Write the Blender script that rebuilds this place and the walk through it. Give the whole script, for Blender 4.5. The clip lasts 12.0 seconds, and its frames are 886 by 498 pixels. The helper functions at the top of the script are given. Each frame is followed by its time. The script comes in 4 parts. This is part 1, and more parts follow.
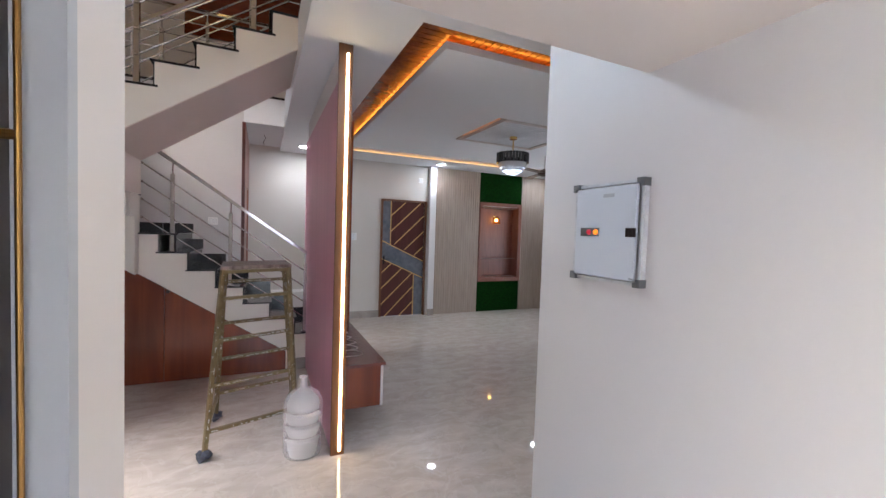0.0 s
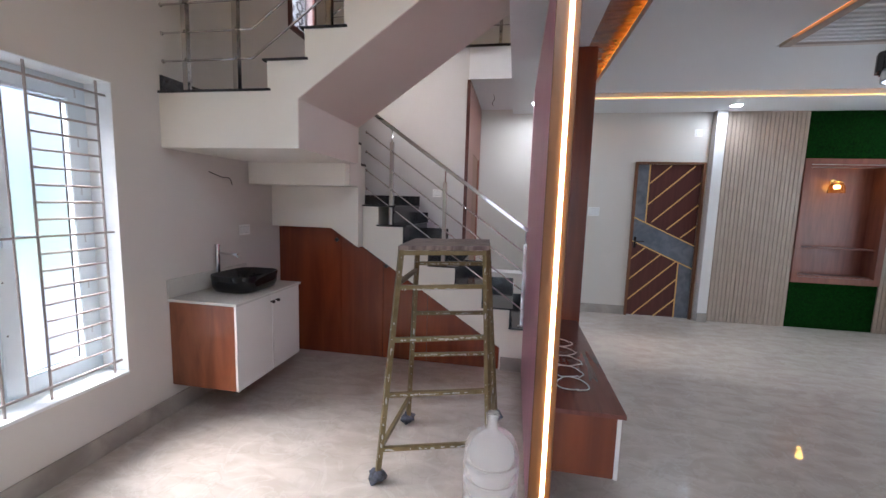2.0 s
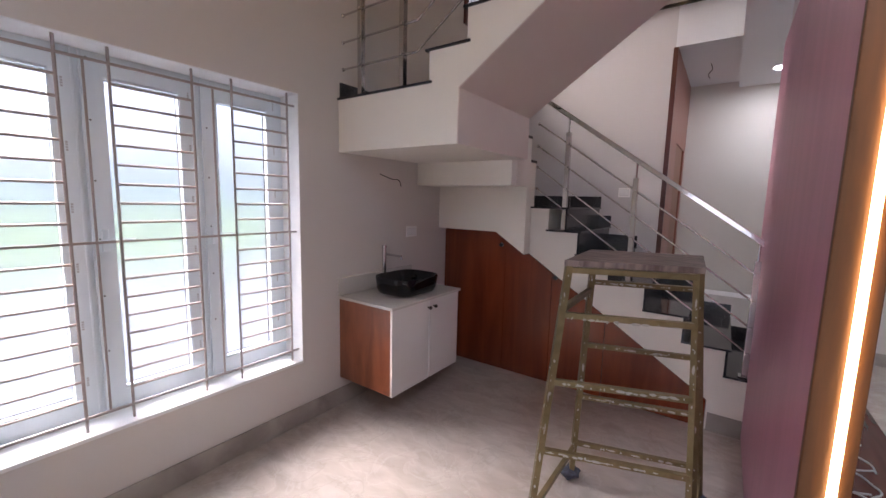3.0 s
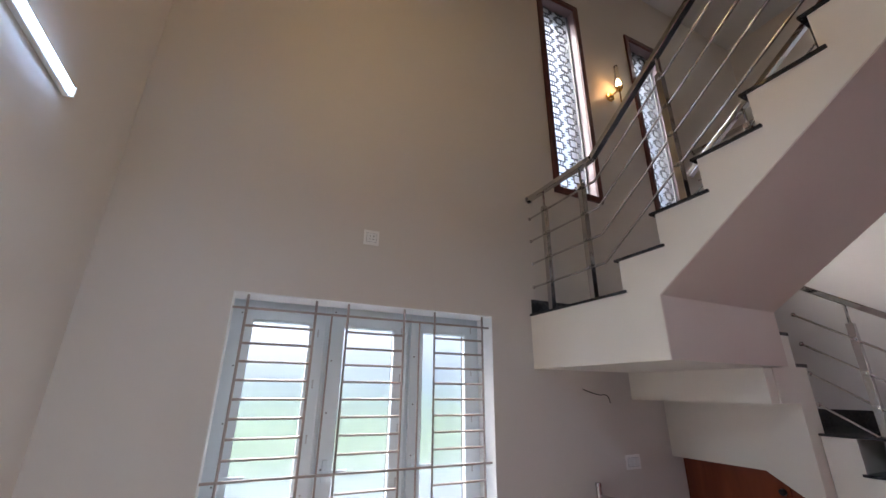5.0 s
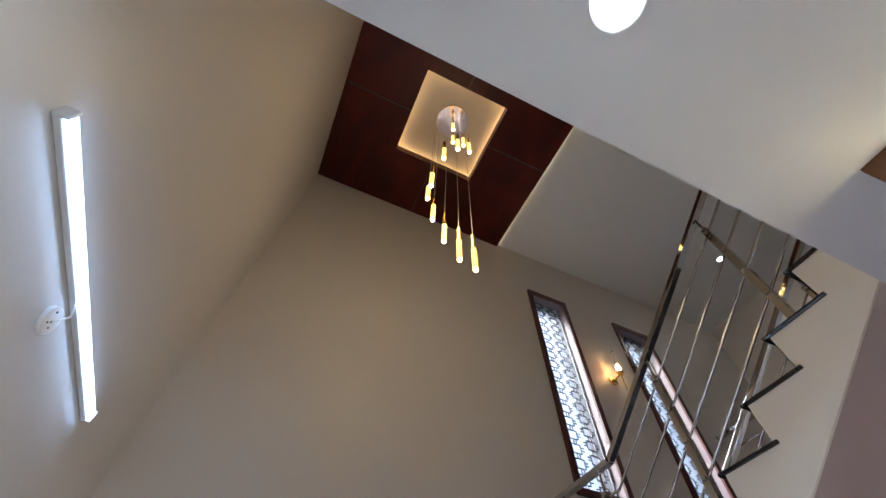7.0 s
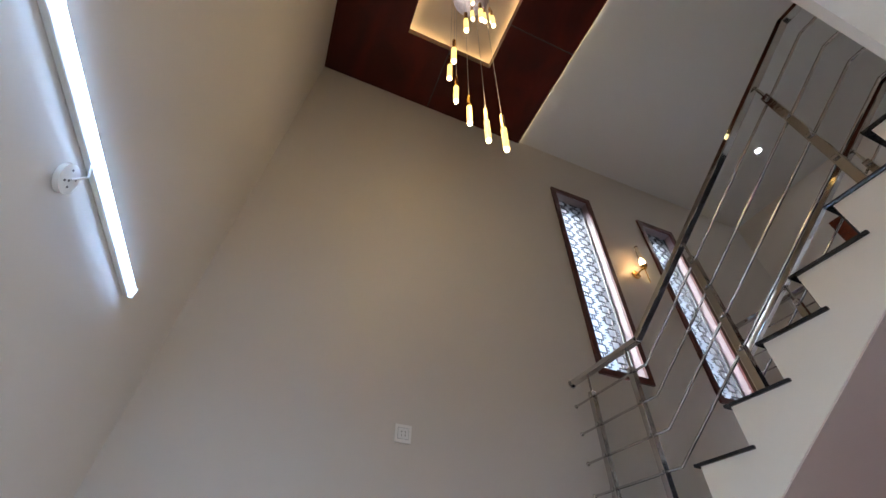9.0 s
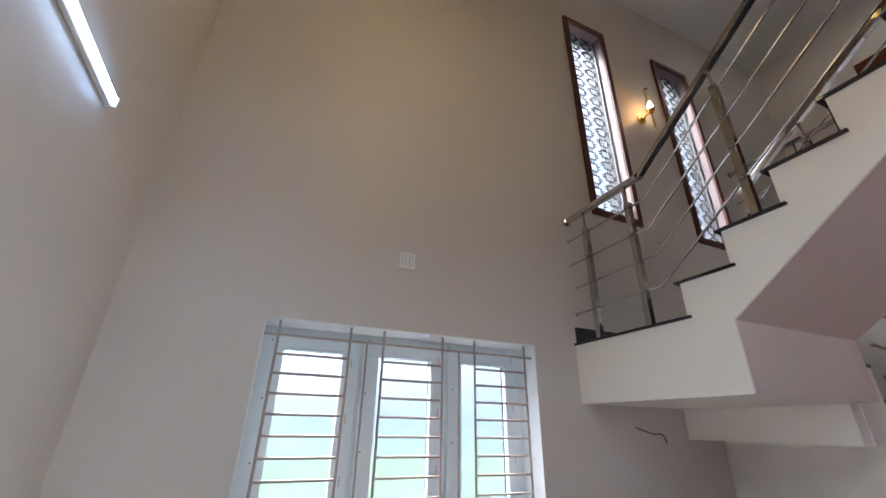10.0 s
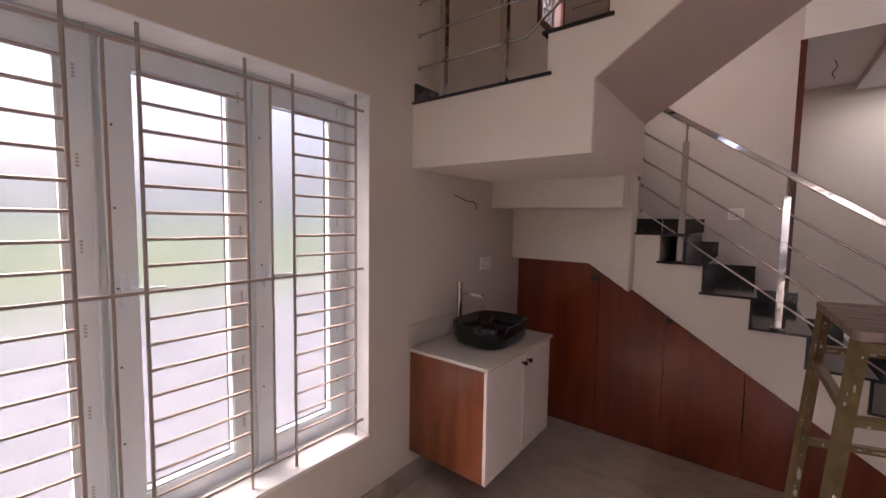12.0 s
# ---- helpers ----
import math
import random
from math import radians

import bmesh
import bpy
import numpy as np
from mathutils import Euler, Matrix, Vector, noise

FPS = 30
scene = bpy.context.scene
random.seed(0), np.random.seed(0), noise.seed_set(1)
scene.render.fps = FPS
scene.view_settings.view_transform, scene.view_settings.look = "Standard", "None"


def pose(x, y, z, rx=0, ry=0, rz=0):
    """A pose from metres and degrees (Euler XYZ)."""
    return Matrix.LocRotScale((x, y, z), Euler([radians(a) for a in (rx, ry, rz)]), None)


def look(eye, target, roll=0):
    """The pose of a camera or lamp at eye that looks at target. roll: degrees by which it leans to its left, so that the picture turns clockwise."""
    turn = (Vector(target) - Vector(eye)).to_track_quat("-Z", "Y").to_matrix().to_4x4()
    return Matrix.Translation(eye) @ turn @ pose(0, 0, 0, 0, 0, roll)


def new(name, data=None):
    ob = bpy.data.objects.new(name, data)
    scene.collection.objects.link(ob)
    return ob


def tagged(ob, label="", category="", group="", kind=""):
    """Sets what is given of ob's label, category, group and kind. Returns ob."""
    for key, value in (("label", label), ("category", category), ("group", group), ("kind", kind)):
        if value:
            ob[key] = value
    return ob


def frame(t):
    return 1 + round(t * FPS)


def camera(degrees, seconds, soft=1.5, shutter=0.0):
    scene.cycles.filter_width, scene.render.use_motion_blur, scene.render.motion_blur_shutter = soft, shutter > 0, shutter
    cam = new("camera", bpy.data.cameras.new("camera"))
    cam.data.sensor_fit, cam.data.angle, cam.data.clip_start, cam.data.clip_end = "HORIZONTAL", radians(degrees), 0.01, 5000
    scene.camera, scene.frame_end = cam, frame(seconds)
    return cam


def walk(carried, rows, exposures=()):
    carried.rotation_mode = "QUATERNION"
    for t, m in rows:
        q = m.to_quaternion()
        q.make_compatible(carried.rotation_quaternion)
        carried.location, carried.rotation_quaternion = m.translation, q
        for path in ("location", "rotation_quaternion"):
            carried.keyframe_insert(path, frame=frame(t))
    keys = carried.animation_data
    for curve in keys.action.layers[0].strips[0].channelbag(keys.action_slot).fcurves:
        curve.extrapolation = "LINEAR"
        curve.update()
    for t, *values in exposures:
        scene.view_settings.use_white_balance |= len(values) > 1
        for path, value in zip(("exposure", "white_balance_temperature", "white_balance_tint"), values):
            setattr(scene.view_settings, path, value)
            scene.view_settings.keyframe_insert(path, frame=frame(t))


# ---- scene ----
cam = camera(96.2, 12.0)
PATH = [
    (0, (0.129, -0.928, 1.505), (0.951, 0.893, 1.426), 1.9),
    (0.5, (0.322, -0.665, 1.487), (0.992, 1.215, 1.355), 1.8),
    (1, (0.432, -0.4, 1.473), (0.85, 1.548, 1.299), 1.8),
    (1.5, (0.425, -0.124, 1.481), (0.496, 1.864, 1.274), 1.9),
    (2, (0.438, 0.111, 1.46), (0.09, 2.067, 1.228), 1.7),
    (2.5, (0.465, 0.323, 1.454), (-0.314, 2.15, 1.214), 1.5),
    (3, (0.357, 0.522, 1.456), (-0.789, 2.142, 1.21), 1.4),
    (3.2, (0.321, 0.584, 1.462), (-0.952, 2.109, 1.235), 1.2),
    (4.8, (0.32, 0.678, 1.586), (-1.407, 1.546, 2.098), 0.7),
    (5, (0.333, 0.666, 1.617), (-1.369, 1.474, 2.288), 0.6),
    (5.5, (0.393, 0.64, 1.681), (-1.157, 1.306, 2.755), 1.1),
    (6, (0.466, 0.616, 1.728), (-0.854, 1.164, 3.127), 1.5),
    (6.5, (0.501, 0.605, 1.74), (-0.592, 1.065, 3.35), 1.7),
    (6.7, (0.492, 0.607, 1.738), (-0.529, 1.042, 3.402), 1.9),
    (8.3, (0.382, 0.637, 1.732), (-0.696, 1.066, 3.361), 2.4),
    (8.5, (0.355, 0.641, 1.723), (-0.793, 1.081, 3.3), 2.6),
    (9, (0.274, 0.611, 1.714), (-1.071, 1.124, 3.102), 2.1),
    (9.5, (0.207, 0.598, 1.67), (-1.329, 1.201, 2.799), 1.7),
    (10, (0.146, 0.591, 1.616), (-1.53, 1.315, 2.434), 1.1),
    (10.5, (0.066, 0.606, 1.554), (-1.657, 1.49, 2.053), 0.9),
    (11, (-0.062, 0.654, 1.506), (-1.725, 1.743, 1.725), 0.8),
    (11.5, (-0.188, 0.693, 1.476), (-1.673, 2.032, 1.476), 0.6),
    (12, (-0.321, 0.716, 1.479), (-1.542, 2.294, 1.335), 0.9),
]
EXPOSURES = [
    (0.0, 4.05, 6250, 12),
    (0.5, 4.15, 6330, 10),
    (1.0, 4.17, 6150, 8),
    (2.0, 4.14, 6100, 10),
    (2.5, 4.13, 6280, 14),
    (3.0, 3.87, 6480, 20),
    (5.0, 3.75, 6250, 12),
    (6.5, 3.81, 5900, 7),
    (8.5, 3.79, 5800, 6),
    (9.5, 4.08, 5850, 6),
    (10.5, 3.83, 6150, 9),
    (11.5, 3.60, 6550, 15),
    (12.0, 3.41, 7650, 30),
]
walk(cam, [(t, look(eye, target, roll)) for t, eye, target, roll in PATH], EXPOSURES)

from mathutils.geometry import tessellate_polygon

# ---- world and light ----
world = bpy.data.worlds.new("world")
scene.world = world
world.use_nodes = True
wn = world.node_tree.nodes
sky = wn.new("ShaderNodeTexSky")
sky.sky_type, sky.sun_disc = "NISHITA", False
sky.sun_elevation, sky.sun_rotation, sky.dust_density, sky.air_density = radians(50), radians(256), 7.0, 1.0
world.node_tree.links.new(sky.outputs[0], wn["Background"].inputs[0])
wn["Background"].inputs[1].default_value = 0.15
window_data = bpy.data.lights.new("window_skylight", "AREA")
window_data.shape, window_data.size, window_data.size_y, window_data.energy, window_data.color = "RECTANGLE", 1.36, 1.70, 3.5, (0.93, 0.97, 1.0)
window_light = new("window_skylight", window_data)
window_light.matrix_world = look((5.69, 4.05, 1.25), (0, 4.05, 1.25))
sun_data = bpy.data.lights.new("sun", "SUN")
sun_data.energy, sun_data.angle, sun_data.color = 0.74, radians(42), (1.0, 0.985, 0.97)
sun = new("sun", sun_data)
sun.matrix_world = look((-12, -3, 14.7), (0, 0, 0))


# ---- materials ----
M = {}


def mat(key, color, rough=0.5, metal=0.0, noise=None, bump=0.0, coat=0.0, bscale=200.0, spec=None):
    """noise: (scale, amount, second colour, stretch) mixes a second colour in."""
    m = bpy.data.materials.new(key)
    m.use_nodes = True
    nt = m.node_tree
    p = nt.nodes["Principled BSDF"]
    p.inputs["Base Color"].default_value = (*color, 1)
    p.inputs["Roughness"].default_value = rough
    p.inputs["Metallic"].default_value = metal
    p.inputs["Coat Weight"].default_value = coat
    p.inputs["Coat Roughness"].default_value = 0.05
    if spec is not None:
        p.inputs["Specular IOR Level"].default_value = spec
    co = nt.nodes.new("ShaderNodeTexCoord")
    if noise:
        scale, amount, second, stretch = noise
        mp = nt.nodes.new("ShaderNodeMapping")
        mp.inputs["Scale"].default_value = stretch
        nt.links.new(co.outputs["Object"], mp.inputs[0])
        n = nt.nodes.new("ShaderNodeTexNoise")
        n.inputs["Scale"].default_value, n.inputs["Detail"].default_value, n.inputs["Distortion"].default_value = scale, 6, 0.6
        nt.links.new(mp.outputs[0], n.inputs[0])
        r = nt.nodes.new("ShaderNodeMapRange")
        r.inputs[1].default_value, r.inputs[2].default_value = 0.35, 0.65
        r.inputs[3].default_value, r.inputs[4].default_value = 0, amount
        nt.links.new(n.outputs[0], r.inputs[0])
        mx = nt.nodes.new("ShaderNodeMix")
        mx.data_type = "RGBA"
        mx.inputs[6].default_value, mx.inputs[7].default_value = (*color, 1), (*second, 1)
        nt.links.new(r.outputs[0], mx.inputs[0])
        nt.links.new(mx.outputs[2], p.inputs["Base Color"])
    if bump:
        n = nt.nodes.new("ShaderNodeTexNoise")
        n.inputs["Scale"].default_value, n.inputs["Detail"].default_value = bscale, 3
        nt.links.new(co.outputs["Object"], n.inputs[0])
        b = nt.nodes.new("ShaderNodeBump")
        b.inputs["Strength"].default_value, b.inputs["Distance"].default_value = bump, 0.002
        nt.links.new(n.outputs[0], b.inputs["Height"])
        nt.links.new(b.outputs[0], p.inputs["Normal"])
    M[key] = m
    return m


def add_veins(key, color, scale, width, amount):
    """Thin wandering veins mixed over a material's colour."""
    nt = M[key].node_tree
    p = nt.nodes["Principled BSDF"]
    src = p.inputs["Base Color"].links[0].from_socket
    co = nt.nodes.new("ShaderNodeTexCoord")
    n = nt.nodes.new("ShaderNodeTexNoise")
    n.inputs["Scale"].default_value, n.inputs["Detail"].default_value, n.inputs["Distortion"].default_value = scale, 8, 1.6
    nt.links.new(co.outputs["Object"], n.inputs[0])
    d = nt.nodes.new("ShaderNodeMath")
    d.operation = "SUBTRACT"
    d.inputs[1].default_value = 0.5
    nt.links.new(n.outputs[0], d.inputs[0])
    ab = nt.nodes.new("ShaderNodeMath")
    ab.operation = "ABSOLUTE"
    nt.links.new(d.outputs[0], ab.inputs[0])
    r = nt.nodes.new("ShaderNodeMapRange")
    r.inputs[1].default_value, r.inputs[2].default_value, r.inputs[3].default_value, r.inputs[4].default_value = 0.0, width, amount, 0.0
    nt.links.new(ab.outputs[0], r.inputs[0])
    mx = nt.nodes.new("ShaderNodeMix")
    mx.data_type = "RGBA"
    mx.inputs[7].default_value = (*color, 1)
    nt.links.new(r.outputs[0], mx.inputs[0])
    nt.links.new(src, mx.inputs[6])
    nt.links.new(mx.outputs[2], p.inputs["Base Color"])


def glow(key, color, strength):
    m = bpy.data.materials.new(key)
    m.use_nodes = True
    p = m.node_tree.nodes["Principled BSDF"]
    p.inputs["Base Color"].default_value = (*color, 1)
    p.inputs["Emission Color"].default_value = (*color, 1)
    p.inputs["Emission Strength"].default_value = strength
    M[key] = m
    return m


W = (1, 1, 1)
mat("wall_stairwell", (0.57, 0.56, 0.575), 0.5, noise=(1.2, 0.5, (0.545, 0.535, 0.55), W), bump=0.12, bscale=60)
mat("wall", (0.67, 0.635, 0.61), 0.42, noise=(1.2, 0.5, (0.64, 0.605, 0.58), W), bump=0.12, bscale=60)
mat("wall_hall", (0.67, 0.64, 0.605), 0.5, noise=(1.2, 0.5, (0.64, 0.60, 0.55), W), bump=0.12, bscale=60)
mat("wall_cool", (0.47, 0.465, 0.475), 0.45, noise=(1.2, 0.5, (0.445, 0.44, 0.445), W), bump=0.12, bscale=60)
mat("stair_white", (0.80, 0.76, 0.695), 0.5, noise=(2, 0.5, (0.77, 0.73, 0.66), W), bump=0.12, bscale=60)
mat("ceiling", (0.74, 0.755, 0.79), 0.6, noise=(1, 0.4, (0.71, 0.725, 0.76), W), bump=0.06, bscale=50)
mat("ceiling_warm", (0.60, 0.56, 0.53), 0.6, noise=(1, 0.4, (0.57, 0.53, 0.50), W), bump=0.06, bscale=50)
mat("marble", (0.56, 0.50, 0.455), 0.038, noise=(5.0, 0.85, (0.455, 0.395, 0.35), (1, 2.2, 1)), spec=0.6)
add_veins("marble", (0.64, 0.60, 0.57), 3.4, 0.03, 0.28)
add_veins("marble", (0.36, 0.31, 0.27), 2.1, 0.010, 0.30)
mat("lawn", (0.25, 0.34, 0.13), 0.9, noise=(0.4, 1, (0.31, 0.39, 0.18), W))
mat("concrete", (0.45, 0.45, 0.44), 0.8, noise=(2, 1, (0.40, 0.40, 0.39), W))
# Kept dark so the unseen yard bounces little light into the porch.
mat("paving", (0.105, 0.103, 0.10), 0.8, noise=(2, 1, (0.09, 0.088, 0.086), W))
mat("granite", (0.012, 0.012, 0.016), 0.09, noise=(60, 0.8, (0.035, 0.035, 0.04), W), spec=0.55)
# Tread granite again, darkened and dulled so the risers reflect less light.
mat("granite_riser_dim", (0.010, 0.010, 0.014), 0.22, noise=(60, 0.8, (0.028, 0.028, 0.034), W), spec=0.3)
mat("redwood", (0.095, 0.010, 0.005), 0.36, noise=(1.5, 1, (0.042, 0.006, 0.004), (1, 1.8, 1)), spec=0.25)
mat("laminate", (0.235, 0.052, 0.019), 0.26, noise=(1.6, 1, (0.135, 0.028, 0.012), (5, 5, 0.5)), coat=0.2)
mat("laminate_dark", (0.17, 0.047, 0.032), 0.25, noise=(3, 1, (0.13, 0.034, 0.024), (9, 0.8, 9)), coat=0.2)
mat("laminate_vanity", (0.27, 0.086, 0.038), 0.30, noise=(2.2, 1, (0.17, 0.048, 0.022), (6, 6, 1.2)), coat=0.2)
mat("wood_orange", (0.13, 0.045, 0.008), 0.55, noise=(4, 1, (0.09, 0.032, 0.006), (9, 9, 0.8)))
mat("mauve", (0.52, 0.22, 0.30), 0.35, noise=(2, 1, (0.46, 0.19, 0.26), (6, 6, 0.6)))
mat("white_lam", (0.72, 0.69, 0.68), 0.3)
mat("counter", (0.62, 0.60, 0.57), 0.2, noise=(30, 0.6, (0.56, 0.54, 0.52), W))
mat("dark_metal", (0.03, 0.025, 0.025), 0.3, 0.8)
mat("white_plastic", (0.86, 0.86, 0.86), 0.35)
mat("olive", (0.205, 0.15, 0.07), 0.45, 0.3, noise=(22, 1, (0.15, 0.11, 0.045), W))
mat("board", (0.09, 0.06, 0.05), 0.7, noise=(5, 1, (0.27, 0.20, 0.18), (1.5, 14, 1)))
# White recess board, tinted tan so the colour carries part of the LED glow.
mat("ceiling_led_tint", (0.68, 0.56, 0.43), 0.3)
mat("lining", (0.84, 0.86, 0.87), 0.45, noise=(8, 0.5, (0.72, 0.73, 0.75), W), bump=0.1, bscale=80)
mat("upvc", (0.74, 0.83, 0.89), 0.3, noise=(9, 0.6, (0.68, 0.77, 0.83), (1, 1, 0.3)))
mat("grille", (0.35, 0.305, 0.295), 0.42)
mat("chrome", (0.56, 0.55, 0.55), 0.07, 1.0, bump=0.5, bscale=11)
mat("steel_post", (0.50, 0.49, 0.48), 0.10, 1.0, bump=0.9, bscale=10)
mat("maroon", (0.10, 0.022, 0.018), 0.3, noise=(4, 1, (0.06, 0.014, 0.012), (6, 6, 0.7)))
mat("lilac", (0.20, 0.145, 0.17), 0.5)
mat("lattice", (0.045, 0.05, 0.06), 0.4)
mat("gold", (0.80, 0.52, 0.18), 0.22, 1.0)
mat("ceramic_black", (0.003, 0.003, 0.005), 0.04, spec=0.5)
mat("panel_grey", (0.42, 0.46, 0.52), 0.35)
mat("panel_rim", (0.45, 0.47, 0.50), 0.45, noise=(30, 0.8, (0.36, 0.37, 0.39), W))
mat("corner_grey", (0.09, 0.095, 0.10), 0.5)
mat("slat_wood", (0.43, 0.345, 0.285), 0.5, noise=(4, 1, (0.37, 0.29, 0.235), (8, 8, 0.6)))
mat("slat_back", (0.31, 0.23, 0.18), 0.6)
mat("turf", (0.002, 0.018, 0.002), 0.95, noise=(40, 1, (0.003, 0.036, 0.003), W), spec=0.1, bump=1.0, bscale=300)
mat("niche", (0.25, 0.09, 0.06), 0.35, noise=(3, 1, (0.19, 0.065, 0.045), (9, 9, 0.8)))
mat("door_brown", (0.10, 0.028, 0.024), 0.35, noise=(3, 1, (0.075, 0.02, 0.018), (9, 9, 0.8)))
mat("door_frame", (0.20, 0.085, 0.04), 0.4, noise=(3, 1, (0.15, 0.06, 0.03), (9, 9, 0.8)))
mat("slate", (0.11, 0.13, 0.17), 0.4, noise=(9, 1, (0.18, 0.20, 0.24), W))
mat("plank", (0.22, 0.062, 0.016), 0.22, noise=(2.5, 1, (0.14, 0.038, 0.011), (6, 6, 6)), bump=0.5, bscale=12)
mat("fan", (0.10, 0.07, 0.06), 0.35, 0.4)
mat("black_glass", (0.012, 0.012, 0.016), 0.05, coat=1.0)
mat("crystal", (0.8, 0.84, 0.90), 0.12, 0.3)
mat("rag", (0.09, 0.10, 0.14), 0.9, noise=(40, 1, (0.05, 0.05, 0.06), W), bump=0.8, bscale=120)
mat("cable", (0.66, 0.62, 0.60), 0.5)
mat("paint_spot", (0.46, 0.44, 0.40), 0.6)
mat("skirt", (0.46, 0.415, 0.38), 0.25, noise=(4, 1, (0.31, 0.28, 0.255), W))
mat("main_door", (0.045, 0.030, 0.022), 0.35, noise=(3, 1, (0.03, 0.02, 0.015), (9, 9, 0.8)))
# Pale blue holds the distance haze; no haze is rendered.
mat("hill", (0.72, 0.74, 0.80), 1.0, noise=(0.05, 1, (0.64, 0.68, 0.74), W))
mat("plaque", (0.30, 0.32, 0.35), 0.5)


def glass(key, color, rough, alpha=0.0):
    m = bpy.data.materials.new(key)
    m.use_nodes = True
    p = m.node_tree.nodes["Principled BSDF"]
    p.inputs["Base Color"].default_value = (*color, 1)
    p.inputs["Roughness"].default_value = rough
    p.inputs["Transmission Weight"].default_value = 1.0
    p.inputs["IOR"].default_value = 1.45
    M[key] = m


glass("frosted", (0.118, 0.142, 0.180), 0.31)
glass("frosted_light", (0.145, 0.17, 0.20), 0.3)
glass("window_glass", (0.62, 0.68, 0.72), 0.25)
for key_, sc_, st_ in (("frosted_light", 160, 0.5), ("frosted", 45, 0.02)):
    nt_ = M[key_].node_tree
    no_ = nt_.nodes.new("ShaderNodeTexNoise")
    no_.inputs["Scale"].default_value = sc_
    co_, mp_, bu_ = nt_.nodes.new("ShaderNodeTexCoord"), nt_.nodes.new("ShaderNodeMapping"), nt_.nodes.new("ShaderNodeBump")
    mp_.inputs["Scale"].default_value = (1, 1, 1 if sc_ > 100 else 3)
    bu_.inputs["Strength"].default_value, bu_.inputs["Distance"].default_value = st_, 0.002
    nt_.links.new(co_.outputs["Object"], mp_.inputs[0])
    nt_.links.new(mp_.outputs[0], no_.inputs[0])
    nt_.links.new(no_.outputs[0], bu_.inputs["Height"])
    nt_.links.new(bu_.outputs[0], nt_.nodes["Principled BSDF"].inputs["Normal"])
mat("door_edge", (0.40, 0.43, 0.46), 0.5)
glass("amber_glass", (1.0, 0.55, 0.12), 0.05)
mat("white_wall", (0.78, 0.77, 0.77), 0.5, noise=(2, 0.4, (0.75, 0.74, 0.74), W))
mat("redwood_gloss", (0.16, 0.03, 0.012), 0.12, noise=(3, 1, (0.10, 0.018, 0.008), (1, 8, 8)), coat=0.5)
mat("canopy", (0.75, 0.60, 0.52), 0.12, 1.0)
glow("recess_led", (1.0, 0.70, 0.32), 0.75)
glow("edge_led", (1.0, 0.70, 0.34), 0.12)
glow("coffer_led", (1.0, 0.36, 0.08), 0.10)
mat("jug", (0.66, 0.63, 0.64), 0.16, coat=0.5)
M["jug"].node_tree.nodes["Principled BSDF"].inputs["Alpha"].default_value = 0.38
mat("water", (0.50, 0.50, 0.49), 0.08)
M["water"].node_tree.nodes["Principled BSDF"].inputs["Alpha"].default_value = 0.35
# Stair white with the underside's rose bounce and shade mixed into the colour.
mat("soffit_shade_tone", (0.68, 0.585, 0.535), 0.5, noise=(2, 0.5, (0.65, 0.555, 0.505), W), bump=0.12, bscale=60)
mat("antique_gold", (0.26, 0.15, 0.05), 0.35, 1.0)
glass("clear", (0.95, 0.9, 0.8), 0.02)
glow("tube_white", (0.50, 0.70, 1.0), 1.1)
glow("orange_led", (1.0, 0.36, 0.04), 0.75)
glow("yellow_led", (1.0, 0.60, 0.22), 0.12)
glow("pendant_glow", (1.0, 0.60, 0.14), 0.2)
glow("bulb", (1.0, 0.74, 0.32), 1.7)
nt_ = M["pendant_glow"].node_tree
vo = nt_.nodes.new("ShaderNodeTexVoronoi")
vo.inputs["Scale"].default_value = 140
co_ = nt_.nodes.new("ShaderNodeTexCoord")
nt_.links.new(co_.outputs["Object"], vo.inputs["Vector"])
mr_ = nt_.nodes.new("ShaderNodeMapRange")
mr_.inputs[1].default_value, mr_.inputs[2].default_value, mr_.inputs[3].default_value, mr_.inputs[4].default_value = 0.1, 0.6, 0.42, 0.09
nt_.links.new(vo.outputs["Distance"], mr_.inputs[0])
nt_.links.new(mr_.outputs[0], nt_.nodes["Principled BSDF"].inputs["Emission Strength"])
glow("amber", (1.0, 0.22, 0.01), 0.06)
glow("red_lamp", (0.4, 0.01, 0.03), 0.02)
glow("led_warm", (1.0, 0.74, 0.36), 1.2)
glow("crystal_glow", (0.85, 0.93, 1.0), 0.7)
mat("brass_flat", (0.80, 0.52, 0.20), 0.38, 0.4)
mat("edge_wood", (0.40, 0.33, 0.29), 0.5)
mat("edge_pink", (0.60, 0.54, 0.53), 0.5)
glow("lens", (0.92, 0.97, 1.0), 3)

# ---- small builders ----
def part(name, bm, mat, parent, label=""):
    me = bpy.data.meshes.new(name)
    bm.to_mesh(me)
    bm.free()
    ob = new(name, me)
    me.materials.append(mat)
    ob.parent = parent
    if parent is not None and parent.parent is None:
        ob.location = -parent.location
    tagged(ob, label)
    return ob


def sub(name, bm, mat, parent, label=""):
    """A piece of a part: the part already carries the offset."""
    ob = part(name, bm, mat, None, label)
    ob.parent = parent
    return ob


def thing(name, loc, label, category, group=""):
    ob = new(name)
    ob.location = loc
    ob.empty_display_size = 0.1
    return tagged(ob, label, category, group)


def structure(name, bm, mat, label="", category=""):
    ob = part(name, bm, mat, None)
    return tagged(ob, label, category, "", "structure")


